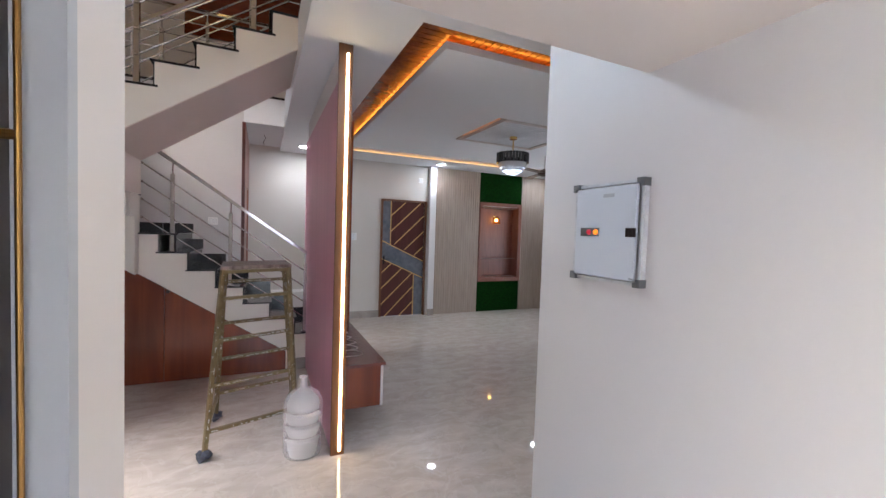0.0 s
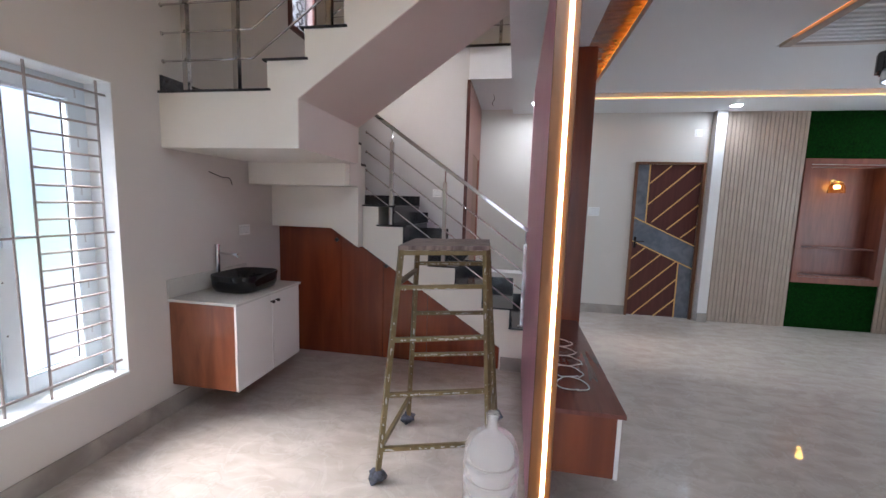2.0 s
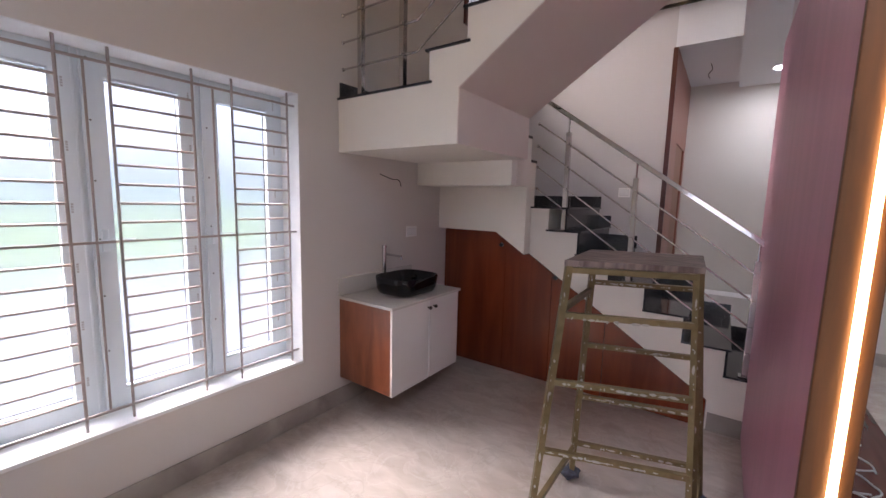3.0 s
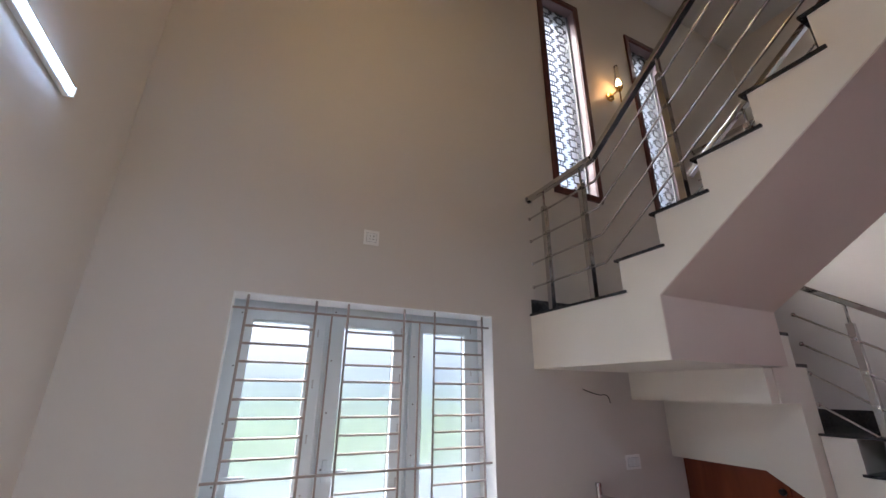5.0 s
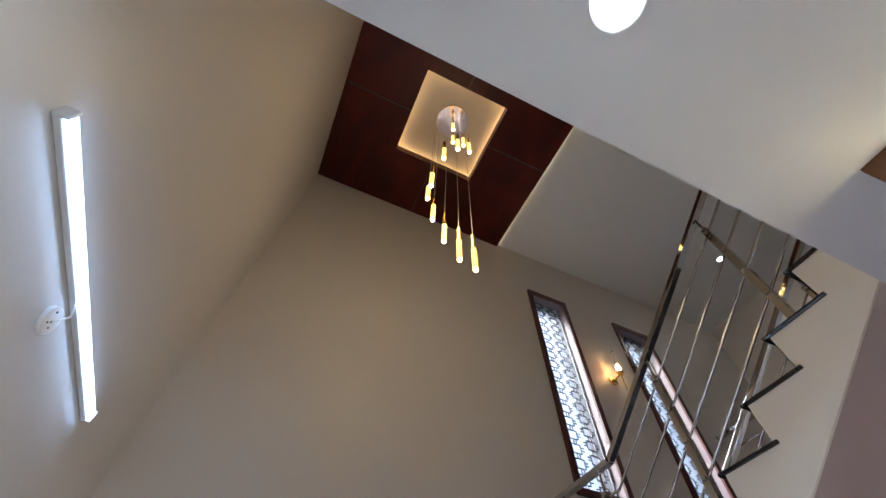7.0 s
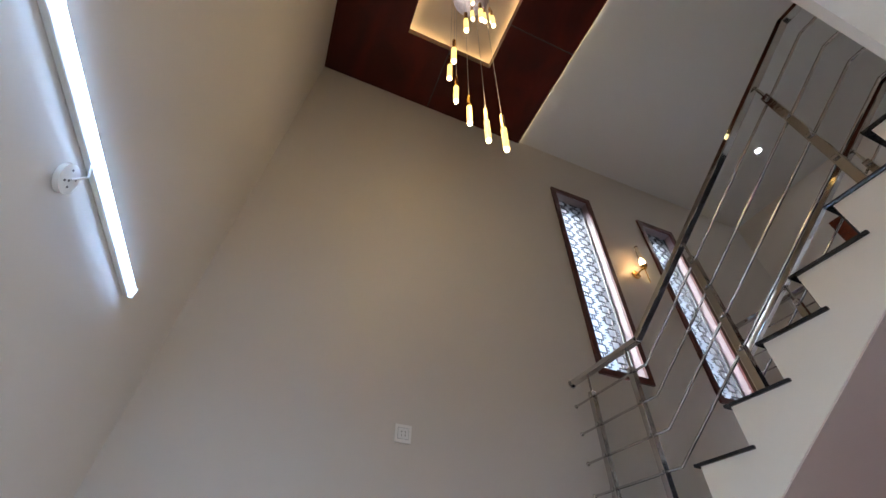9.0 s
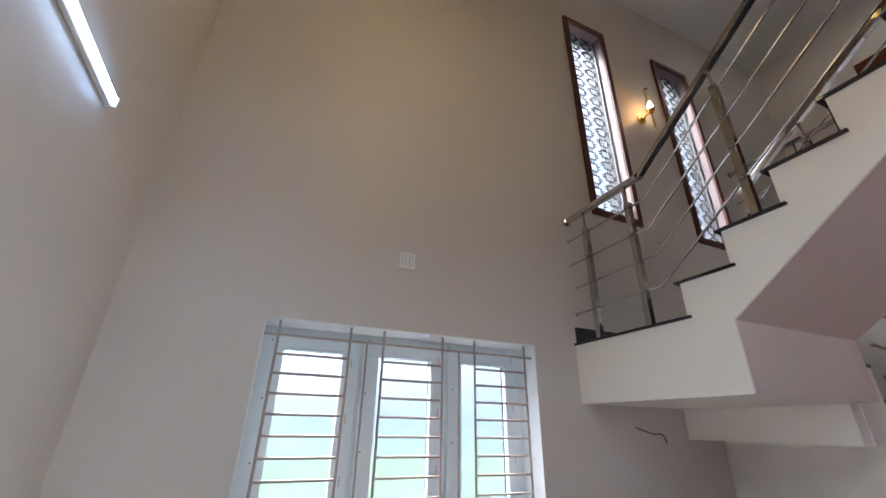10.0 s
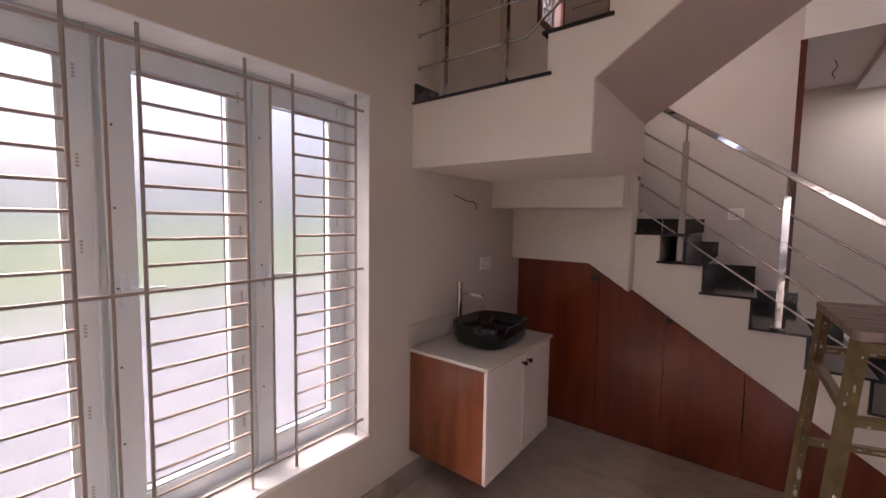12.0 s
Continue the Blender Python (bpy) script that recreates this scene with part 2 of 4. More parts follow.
def cuboid(bm, x0, x1, y0, y1, z0, z1, bevel=0.0):
    m = Matrix.Translation(((x0 + x1) / 2, (y0 + y1) / 2, (z0 + z1) / 2)) @ Matrix.Diagonal((abs(x1 - x0), abs(y1 - y0), abs(z1 - z0), 1))
    r = bmesh.ops.create_cube(bm, size=1, matrix=m)
    if bevel:
        vs = r["verts"]
        es = {e for v in vs for e in v.link_edges}
        bmesh.ops.bevel(bm, geom=list(es), offset=bevel, segments=2, affect="EDGES", profile=0.5)
    return bm


def box(x0, x1, y0, y1, z0, z1, bevel=0.0):
    return cuboid(bmesh.new(), x0, x1, y0, y1, z0, z1, bevel)


def stick(bm, a, b, w, d=None, up=(0, 0, 1), round_=0):
    """A bar from a to b: square w by d, or round with that many sides and the diameter w."""
    a, b = Vector(a), Vector(b)
    axis = (b - a)
    length = axis.length
    z = axis.normalized()
    x = Vector(up).cross(z)
    if x.length < 1e-4:
        x = Vector((1, 0, 0)).cross(z)
        if x.length < 1e-4:
            x = Vector((0, 1, 0)).cross(z)
    x.normalize()
    y = z.cross(x)
    rot = Matrix((x, y, z)).transposed().to_4x4()
    m = Matrix.Translation((a + b) / 2) @ rot
    if round_:
        bmesh.ops.create_cone(bm, cap_ends=True, segments=round_, radius1=w / 2, radius2=w / 2, depth=length, matrix=m)
    else:
        bmesh.ops.create_cube(bm, size=1, matrix=m @ Matrix.Diagonal((w, d or w, length, 1)))
    return bm


def disc(bm, c, r, h, seg=24, r2=None, axis="z"):
    m = Matrix.Translation(c)
    if axis == "x":
        m = m @ Matrix.Rotation(math.pi / 2, 4, "Y")
    if axis == "y":
        m = m @ Matrix.Rotation(math.pi / 2, 4, "X")
    bmesh.ops.create_cone(bm, cap_ends=True, segments=seg, radius1=r, radius2=r if r2 is None else r2, depth=h, matrix=m)
    return bm


def ball(bm, c, r, seg=12):
    bmesh.ops.create_uvsphere(bm, u_segments=seg, v_segments=max(6, seg // 2), radius=r, matrix=Matrix.Translation(c))
    return bm


def lathe(bm, c, profile, seg=32, squash=None):
    """profile: radius, height pairs from the bottom up."""
    rings = []
    for r, z in profile:
        ring = []
        for i in range(seg):
            a = 2 * math.pi * i / seg
            ring.append(bm.verts.new((c[0] + r * math.cos(a), c[1] + r * math.sin(a), c[2] + z)))
        rings.append(ring)
    for lo, hi in zip(rings, rings[1:]):
        for i in range(seg):
            bm.faces.new((lo[i], lo[(i + 1) % seg], hi[(i + 1) % seg], hi[i]))
    if profile[0][0] > 1e-4:
        bm.faces.new(list(reversed(rings[0])))
    if profile[-1][0] > 1e-4:
        bm.faces.new(rings[-1])
    return bm


def prism(bm, outline, lo, hi, axis="y"):
    """An outline (u, z) drawn out along y, or along x with axis x."""
    def p(u, w, k):
        return (u, k, w) if axis == "y" else (k, u, w)
    a = [bm.verts.new(p(u, w, lo)) for u, w in outline]
    b = [bm.verts.new(p(u, w, hi)) for u, w in outline]
    n = len(a)
    for i in range(n):
        bm.faces.new((a[i], a[(i + 1) % n], b[(i + 1) % n], b[i]))
    for tri in tessellate_polygon([[Vector((u, w, 0)) for u, w in outline]]):
        bm.faces.new([a[i] for i in tri])
        bm.faces.new([b[i] for i in reversed(tri)])
    bmesh.ops.recalc_face_normals(bm, faces=bm.faces)
    return bm


def slab_with_holes(axis, t0, t1, u0, u1, z0, z1, holes=()):
    """A wall (axis x or y: its thickness runs from t0 to t1 along it) or a ceiling (axis z), with clear openings."""
    us = sorted({u0, u1, *[h[0] for h in holes], *[h[1] for h in holes]})
    zs = sorted({z0, z1, *[h[2] for h in holes], *[h[3] for h in holes]})
    us = [u for u in us if u0 <= u <= u1]
    zs = [z for z in zs if z0 <= z <= z1]

    def solid(i, j):
        if i < 0 or j < 0 or i >= len(us) - 1 or j >= len(zs) - 1:
            return False
        u, z = (us[i] + us[i + 1]) / 2, (zs[j] + zs[j + 1]) / 2
        return not any(h[0] < u < h[1] and h[2] < z < h[3] for h in holes)

    bm = bmesh.new()
    cache = {}

    def v(i, j, k):
        if (i, j, k) not in cache:
            t = (t0, t1)[k]
            co = {"x": (t, us[i], zs[j]), "y": (us[i], t, zs[j]), "z": (us[i], zs[j], t)}[axis]
            cache[(i, j, k)] = bm.verts.new(co)
        return cache[(i, j, k)]

    for i in range(len(us) - 1):
        for j in range(len(zs) - 1):
            if not solid(i, j):
                continue
            for k in (0, 1):
                bm.faces.new((v(i, j, k), v(i + 1, j, k), v(i + 1, j + 1, k), v(i, j + 1, k)))
            for di, dj, a, b in ((-1, 0, (i, j), (i, j + 1)), (1, 0, (i + 1, j), (i + 1, j + 1)), (0, -1, (i, j), (i + 1, j)), (0, 1, (i, j + 1), (i + 1, j + 1))):
                if not solid(i + di, j + dj):
                    bm.faces.new((v(*a, 0), v(*b, 0), v(*b, 1), v(*a, 1)))
    bmesh.ops.recalc_face_normals(bm, faces=bm.faces)
    return bm


def smooth(ob, angle=35):
    for p in ob.data.polygons:
        p.use_smooth = True
    ob.data.set_sharp_from_angle(angle=radians(angle))
    return ob


# ---- large structure ----
XW, XR, YF, YB, YS = -1.76, 5.5, 5.84, 4.46, 0.0
CEIL, SLAB, TOP, XE = 2.70, 3.08, 5.9, 0.34

structure("floor", box(-2.0, 5.75, -2.6, 6.1, -0.12, 0.0), M["marble"], "polished beige marble floor with grey veins", "floor")
structure("ground", box(-400, 400, -400, 400, -0.32, -0.16), M["lawn"], "green field around the house", "ground")
structure("pavement", box(-9, -2.3, -20, 25, -0.155, -0.10), M["concrete"], "pale concrete yard beside the house", "pavement")
structure("pavement_porch", box(-2.2, 14, -20, -2.65, -0.155, -0.10), M["paving"], "unseen yard before the entrance, darkened to cut bounced light", "pavement")
# Added out of view: blocks bright horizon from chrome reflections and the porch.
structure("wall_yard_unseen", box(-12, 14, -9.2, -9.0, -0.10, 1.9), M["wall_cool"], "unseen yard wall added to dim reflections and porch light", "wall")
structure("pavement_side", box(5.9, 14, -2.6, 25, -0.155, -0.10), M["concrete"], "pale concrete yard beside the house", "pavement")

structure("wall_west", slab_with_holes("x", -2.0, XW, -0.2, 6.04, 0.0, 6.2,
          [(0.564, 2.0, 0.40, 2.055), (2.65, 3.05, 3.11, 5.16), (3.80, 4.22, 3.11, 5.14)]), M["wall"], "cream painted wall with a barred window and two slit windows", "wall")
structure("wall_south", slab_with_holes("y", -0.27, YS, XW, XE, 0.0, 6.2, [(-0.11, XE, 0.0, 2.075)]), M["wall"], "cream painted wall beside and over the entrance", "wall")
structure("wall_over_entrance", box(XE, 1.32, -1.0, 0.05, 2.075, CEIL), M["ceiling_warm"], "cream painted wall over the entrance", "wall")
# Runs on unseen outside the entrance to keep sky light down.
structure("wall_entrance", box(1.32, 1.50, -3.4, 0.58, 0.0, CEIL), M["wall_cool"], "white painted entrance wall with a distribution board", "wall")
structure("wall_hall_south", box(1.50, XR + 0.2, 0.40, 0.58, 0.0, CEIL), M["wall"], "cream painted wall of the hall", "wall")
structure("wall_east", slab_with_holes("x", XR, XR + 0.2, 0.58, 6.04, 0.0, CEIL, [(3.35, 4.745, 0.38, 2.12)]), M["wall_hall"], "cream painted wall with a barred window", "wall")
structure("wall_north", slab_with_holes("y", YF, 6.04, XW, XR, 0.0, CEIL + 0.15, [(2.01, 2.79, -1, 2.05), (3.96, 4.84, 0.66, 2.06)]), M["wall_hall"], "cream painted far wall of the hall", "wall")
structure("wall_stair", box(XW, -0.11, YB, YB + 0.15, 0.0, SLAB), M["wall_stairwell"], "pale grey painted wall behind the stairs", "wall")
# Only the inner edge is known; the long outer part is added to block sky.
structure("ceiling_porch", slab_with_holes("z", 2.075, 2.28, -3.4, 1.50, -3.8, -0.272, [(XE, 1.6, -1.0, 0.0)]), M["ceiling_warm"], "painted soffit over the entrance, extended out of view to block sky light", "ceiling")

# ---- ceilings ----
ceil = slab_with_holes("z", CEIL, CEIL + 0.09, XE, XR, 0.0, YF, [(0.94, 4.90, 1.24, 5.14)])
structure("ceiling", ceil, M["ceiling"], "white plaster ceiling", "ceiling")
structure("slab", box(XE, XR, 0.0, 6.04, CEIL + 0.16, SLAB), M["ceiling"], "white upper floor slab", "ceiling")
structure("slab_edge", box(XE, XE + 0.06, 0.0, YF, CEIL + 0.09, SLAB - 0.002), M["ceiling"], "white edge of the upper floor", "ceiling")
structure("slab_passage", box(-0.11, XE, YB, 6.04, 2.76, SLAB), M["ceiling"], "white ceiling of the passage", "ceiling")
structure("ceiling_panel", slab_with_holes("z", CEIL, CEIL + 0.05, 1.19, 4.64, 1.47, 4.86, [(2.305, 3.482, 2.60, 3.66)]), M["ceiling"], "white dropped ceiling panel with a recess", "ceiling")
structure("ceiling_upper", box(XW, 6.0, 2.29, 6.04, TOP + 0.05, TOP + 0.2), M["ceiling"], "white plaster ceiling of the upper floor", "ceiling")
structure("ceiling_wood", slab_with_holes("z", TOP, TOP + 0.12, XW, 1.2, 0.0, 2.29, [(-1.115, -0.245, 0.70, 1.58)]), M["redwood"], "dark red wood panelled ceiling over the stairwell", "ceiling")
structure("wall_upper_east", box(1.2, 1.35, -0.2, 6.04, SLAB, 6.2), M["wall"], "cream painted upper wall", "wall")
structure("wall_upper_south", box(XE, 1.2, -0.2, 0.0, 2.3, 6.2), M["wall"], "cream painted upper wall", "wall")
structure("wall_upper_north", box(XW, 1.2, YF, 6.04, SLAB, 6.2), M["wall"], "cream painted upper wall", "wall")
structure("slab_landing", box(XW, -0.11, YB + 0.15, YF, 2.9, SLAB), M["ceiling"], "white upper floor slab", "ceiling")
structure("ceiling_recess", box(-1.25, 0.0, 0.50, 1.77, TOP + 0.17, TOP + 0.20), M["ceiling_led_tint"], "recess above the pendant lamp, warm LED glow in its colour", "ceiling")

# ---- stairs ----
RX, RZ = 0.2375, 0.165
noses = [(-1.0 + RX * i, 2.092 + RZ * i) for i in range(6)]
G = 0.014
outline = [(XW, 1.75), (-0.83, 1.75), (-0.83, 2.035), (XE, 2.035 + (XE + 0.83) * 0.695), (XE, noses[5][1] + RZ - G)]
outline += [(noses[5][0] - 0.02, noses[5][1] + RZ - G)]
for i in range(5, 0, -1):
    outline += [(noses[i][0] - 0.02, noses[i][1] - G), (noses[i - 1][0] - 0.02, noses[i][1] - G)]
outline += [(noses[0][0] - 0.02, noses[0][1] - G), (XW, noses[0][1] - G)]
up = thing("stair_upper", (-0.3, 2.75, 1.75), "white plastered upper stair flight with black granite treads", "staircase")
part("stringer", prism(bmesh.new(), outline, 2.30, 3.20), M["stair_white"], up)
# Thin skins on underside and end face carry the painted-in shade.
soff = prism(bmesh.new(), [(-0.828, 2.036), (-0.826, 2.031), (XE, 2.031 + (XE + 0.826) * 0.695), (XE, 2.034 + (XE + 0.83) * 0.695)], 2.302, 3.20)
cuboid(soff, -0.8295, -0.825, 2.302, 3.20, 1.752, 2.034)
part("soffit", soff, M["soffit_shade_tone"], up, "underside with rose bounce light and shade put into its colour")
for i in range(6):
    x, z = noses[i]
    part("tread", box(XW if i == 0 else noses[i - 1][0] - 0.045, x, 2.288, 3.20, z - G, z, 0.003), M["granite"], up)
    part("riser", box(x - 0.034, x - 0.021, 2.335, 3.20, z, z + RZ - G), M["granite_riser_dim"], up)
part("tread", box(noses[5][0] - 0.045, XE, 2.288, 3.20, noses[5][1] + RZ - G, noses[5][1] + RZ, 0.003), M["granite"], up)
# the flight's first tread starts at the first rise
low = thing("stair_lower", (-0.2, 4.0, 0.0), "white plastered lower stair flight with black granite treads", "staircase")
lo = [(-0.885, 1.42), (-0.785, 1.245), (-0.55, 1.075), (-0.305, 0.905), (-0.06, 0.735), (0.185, 0.565), (0.43, 0.395), (0.675, 0.225)]
pts = [(lo[7][0] + RX, 0.0), (lo[7][0] + RX, lo[7][1] - G)]
for i in range(7, 0, -1):
    pts += [(lo[i][0] + 0.012, lo[i][1] - G), (lo[i][0] + 0.012, lo[i - 1][1] - G)]
pts += [(-0.92, lo[0][1] - G), (-0.92, 1.04), (0.36, 0.20), (0.36, 0.0)]
part("stringer", prism(bmesh.new(), pts, 3.54, YB - 0.002), M["stair_white"], low)
for i, (x, z) in enumerate(lo):
    xr = x + 0.275
    part("tread", box(x if i else -0.92, xr, 3.518, YB - 0.002, z - G, z, 0.003), M["granite"], low)
    below = lo[i + 1][1] if i < 7 else 0.0
    part("riser", box(xr - 0.028, xr - 0.015, 3.526, YB - 0.002, below, z - G), M["granite_riser_dim"], low)
    part("stair_skirting", box(x - 0.02, xr - 0.005, YB - 0.014, YB - 0.003, z, z + 0.10), M["granite"], low)
# turning steps between the two flights
turn = thing("stair_turn", (-1.3, 3.7, 1.2), "white plastered turning steps under the landing", "staircase")
part("block", box(XW + 0.001, -0.90, 3.202, 3.44, 1.57, 1.93), M["stair_white"], turn)
part("block", box(XW + 0.001, -0.905, 3.122, 3.2, 1.57, 1.748), M["stair_white"], turn)
part("block", prism(bmesh.new(), [(XW + 0.001, 1.205), (-1.18, 1.205), (-0.925, 1.04), (-0.925, 1.76), (XW + 0.001, 1.76)], 3.442, 3.60), M["stair_white"], turn)


def plan_prism(outline, z0, z1):
    bm_ = prism(bmesh.new(), outline, z0, z1)
    for v in bm_.verts:
        v.co = Vector((v.co.x, v.co.z, v.co.y))
    bmesh.ops.recalc_face_normals(bm_, faces=bm_.faces)
    return bm_


kite = [(XW + 0.001, 3.602), (-0.955, 3.602), (-1.40, YB - 0.002), (XW + 0.001, YB - 0.002)]
part("block", plan_prism(kite, 1.205, 1.76), M["stair_white"], turn)
part("block", plan_prism([(-0.950, 3.602), (-0.925, 3.602), (-0.925, YB - 0.002), (-1.395, YB - 0.002)], 1.06, 1.404), M["stair_white"], turn)
part("tread", plan_prism([(-0.950, 3.60), (-0.922, 3.60), (-0.922, YB - 0.002), (-1.395, YB - 0.002)], 1.406, 1.42), M["granite"], turn)
part("stair_skirting", box(-1.39, -0.91, YB - 0.014, YB - 0.003, 1.42, 1.52), M["granite"], turn)
part("tread", box(XW + 0.001, -0.902, 3.202, 3.46, 1.932, 1.952, 0.003), M["granite"], turn)
part("tread", box(XW + 0.001, -0.915, 3.462, 3.60, 1.762, 1.782, 0.003), M["granite"], turn)
part("tread", plan_prism([(XW + 0.001, 3.601), (-0.94, 3.601), (-1.385, YB - 0.003), (XW + 0.001, YB - 0.003)], 1.762, 1.782), M["granite"], turn)

# ---- stair cupboard ----
cup = thing("stair_cupboard", (-0.9, 3.56, 0.0), "reddish wood laminate cupboard fronts under the stairs", "cupboard")


def under(x):
    return 1.20 if x <= -1.18 else (1.205 - (x + 1.18) * 0.648 if x < -0.92 else 1.037 - (x + 0.92) * 0.654)


for a, b in ((XW + 0.004, -1.135), (-1.131, -0.722), (-0.718, -0.302), (-0.298, 0.355)):
    ks = [a] + [k for k in (-1.18, -0.92) if a < k < b] + [b]
    o = [(a, 0.004), (b, 0.004)] + [(k, under(k) - 0.004) for k in reversed(ks)]
    part("door", prism(bmesh.new(), o, 3.546 + 0.0, 3.566), M["laminate"], cup)
for kx, kz in ((-1.17, 1.09), (-0.69, 0.87)):
    b = disc(bmesh.new(), (kx, 3.536, kz), 0.017, 0.02, 20, axis="y")
    smooth(part("knob", b, M["dark_metal"], cup, "dark round knob"))

# ---- partition with the light strip ----
pw = thing("partition", (0.59, 2.7, 0.0), "narrow partition wall with a mauve panel and wood edge", "partition")
part("core", box(0.575, 0.62, 1.735, 3.85, 0.0, CEIL - 0.002), M["wall"], pw)
part("pink_panel", box(0.555, 0.573, 1.737, 3.85, 0.02, 2.47), M["mauve"], pw, "mauve laminate panel")
part("edge_board", box(0.550, 0.640, 1.712, 1.734, 0.0, CEIL - 0.001, 0.002), M["wood_orange"], pw, "orange-brown wood edge board")
part("back_panel", box(0.622, 0.640, 1.736, 3.85, 0.0, CEIL - 0.002), M["laminate"], pw, "reddish wood back panel")
part("light_strip", box(0.599, 0.615, 1.704, 1.713, 0.03, 2.64), M["led_warm"], pw, "glowing warm LED strip")

tv = thing("tv_bench", (0.8, 2.7, 0.17), "reddish wood floating television bench", "bench")
part("top", box(0.642, 0.99, 1.96, 3.50, 0.49, 0.512, 0.002), M["laminate_dark"], tv)
part("carcass", box(0.642, 0.955, 1.98, 3.50, 0.18, 0.488), M["laminate"], tv)
part("front", box(0.957, 0.975, 1.98, 3.50, 0.175, 0.488), M["white_lam"], tv, "white laminate front")
tp = thing("tall_cabinet", (0.83, 3.6, 0.0), "reddish wood tall cabinet reaching the ceiling", "cabinet")
part("side_panel", box(0.642, 1.01, 3.504, 3.522, 0.0, CEIL - 0.002), M["laminate"], tp)
part("side_panel", box(0.642, 1.01, 3.822, 3.84, 0.0, CEIL - 0.002), M["laminate"], tp)
part("front", box(0.642, 1.008, 3.5225, 3.8215, 0.0, CEIL - 0.002), M["laminate"], tp)

# ---- vanity ----
va = thing("vanity", (-1.5, 2.65, 0.2), "floating vanity with wood side and white doors", "cabinet")
part("carcass", box(XW + 0.002, -1.285, 2.295, 3.03, 0.20, 0.765), M["laminate_vanity"], va)
part("door", box(-1.283, -1.265, 2.292, 2.664, 0.20, 0.765, 0.002), M["white_lam"], va, "white laminate door")
part("centre_strip", box(-1.284, -1.271, 2.666, 2.682, 0.20, 0.765, 0.002), M["white_plastic"], va, "white edge strip between the doors")
part("door", box(-1.283, -1.265, 2.684, 3.03, 0.20, 0.765, 0.002), M["white_lam"], va, "white laminate door")
for ky in (2.655, 2.715):
    b = disc(bmesh.new(), (-1.256, ky, 0.715), 0.006, 0.02, 12, axis="x")
    ball(b, (-1.243, ky, 0.715), 0.013)
    smooth(part("knob", b, M["dark_metal"], va, "dark round knob"))
part("counter", box(XW + 0.002, -1.255, 2.28, 3.05, 0.767, 0.785, 0.003), M["counter"], va, "white stone counter")
part("backsplash", box(XW + 0.002, -1.745, 2.28, 3.05, 0.787, 0.91, 0.002), M["counter"], va, "white stone upstand")

# ---- jug ----
jug = thing("water_jug", (0.385, 1.83, 0.0), "translucent plastic water jug with a little water", "jug")
prof = [(0.100, 0.0), (0.118, 0.010), (0.126, 0.03), (0.127, 0.12), (0.124, 0.130), (0.112, 0.137), (0.112, 0.143), (0.124, 0.150), (0.128, 0.16), (0.128, 0.205), (0.124, 0.214), (0.112, 0.221), (0.112, 0.227), (0.124, 0.234), (0.128, 0.244), (0.128, 0.285), (0.124, 0.294), (0.112, 0.301), (0.112, 0.307), (0.124, 0.315), (0.127, 0.33), (0.122, 0.36), (0.104, 0.40), (0.066, 0.43), (0.036, 0.445), (0.027, 0.455), (0.027, 0.50), (0.031, 0.502), (0.031, 0.52)]
smooth(part("bottle", lathe(bmesh.new(), (0.385, 1.83, 0.0), prof), M["jug"], jug), 45)
smooth(part("water", disc(bmesh.new(), (0.385, 1.83, 0.055), 0.116, 0.10, 32), M["water"], jug, "clear water"), 60)

# ---- stand ----
sc = thing("scaffold_stand", (0.1, 2.3, 0.0), "paint-splashed olive metal step stand with wooden top", "ladder")
bot = [Vector(p) for p in ((-0.200, 1.95, 0.03), (0.366, 2.13, 0.03), (0.372, 2.69, 0.03), (-0.192, 2.525, 0.03))]
top = [Vector(p) for p in ((-0.110, 2.01, 1.22), (0.297, 2.18, 1.22), (0.279, 2.56, 1.22), (-0.126, 2.42, 1.22))]


def at(i, z):
    return bot[i].lerp(top[i], (z - 0.03) / 1.19)


for i in range(4):
    part("leg", stick(bmesh.new(), bot[i], top[i], 0.025), M["olive"], sc)
for a, b, levels in ((0, 1, (0.18, 0.47, 0.76, 1.03, 1.205)), (3, 2, (0.22, 0.49, 0.77, 1.09)), (0, 3, (0.19, 1.05)), (1, 2, (0.19, 1.05))):
    for z in levels:
        part("rung", stick(bmesh.new(), at(a, z), at(b, z), 0.020, 0.022), M["olive"], sc)
tb = bmesh.new()
vs = [tb.verts.new((p + (p - Vector((0.085, 2.29, 1.22))).normalized() * 0.022) * 1.0) for p in top]
tb.faces.new(vs)
r = bmesh.ops.extrude_face_region(tb, geom=tb.faces[:])
bmesh.ops.translate(tb, verts=[e for e in r["geom"] if isinstance(e, bmesh.types.BMVert)], vec=(0, 0, 0.022))
bmesh.ops.recalc_face_normals(tb, faces=tb.faces)
part("top_board", tb, M["board"], sc, "weathered wooden board")


# ---- windows ----
def ring(x0, x1, y0, y1, z0, z1, w):
    return slab_with_holes("x", x0, x1, y0, y1, z0, z1, [(y0 + w, y1 - w, z0 + w, z1 - w)])


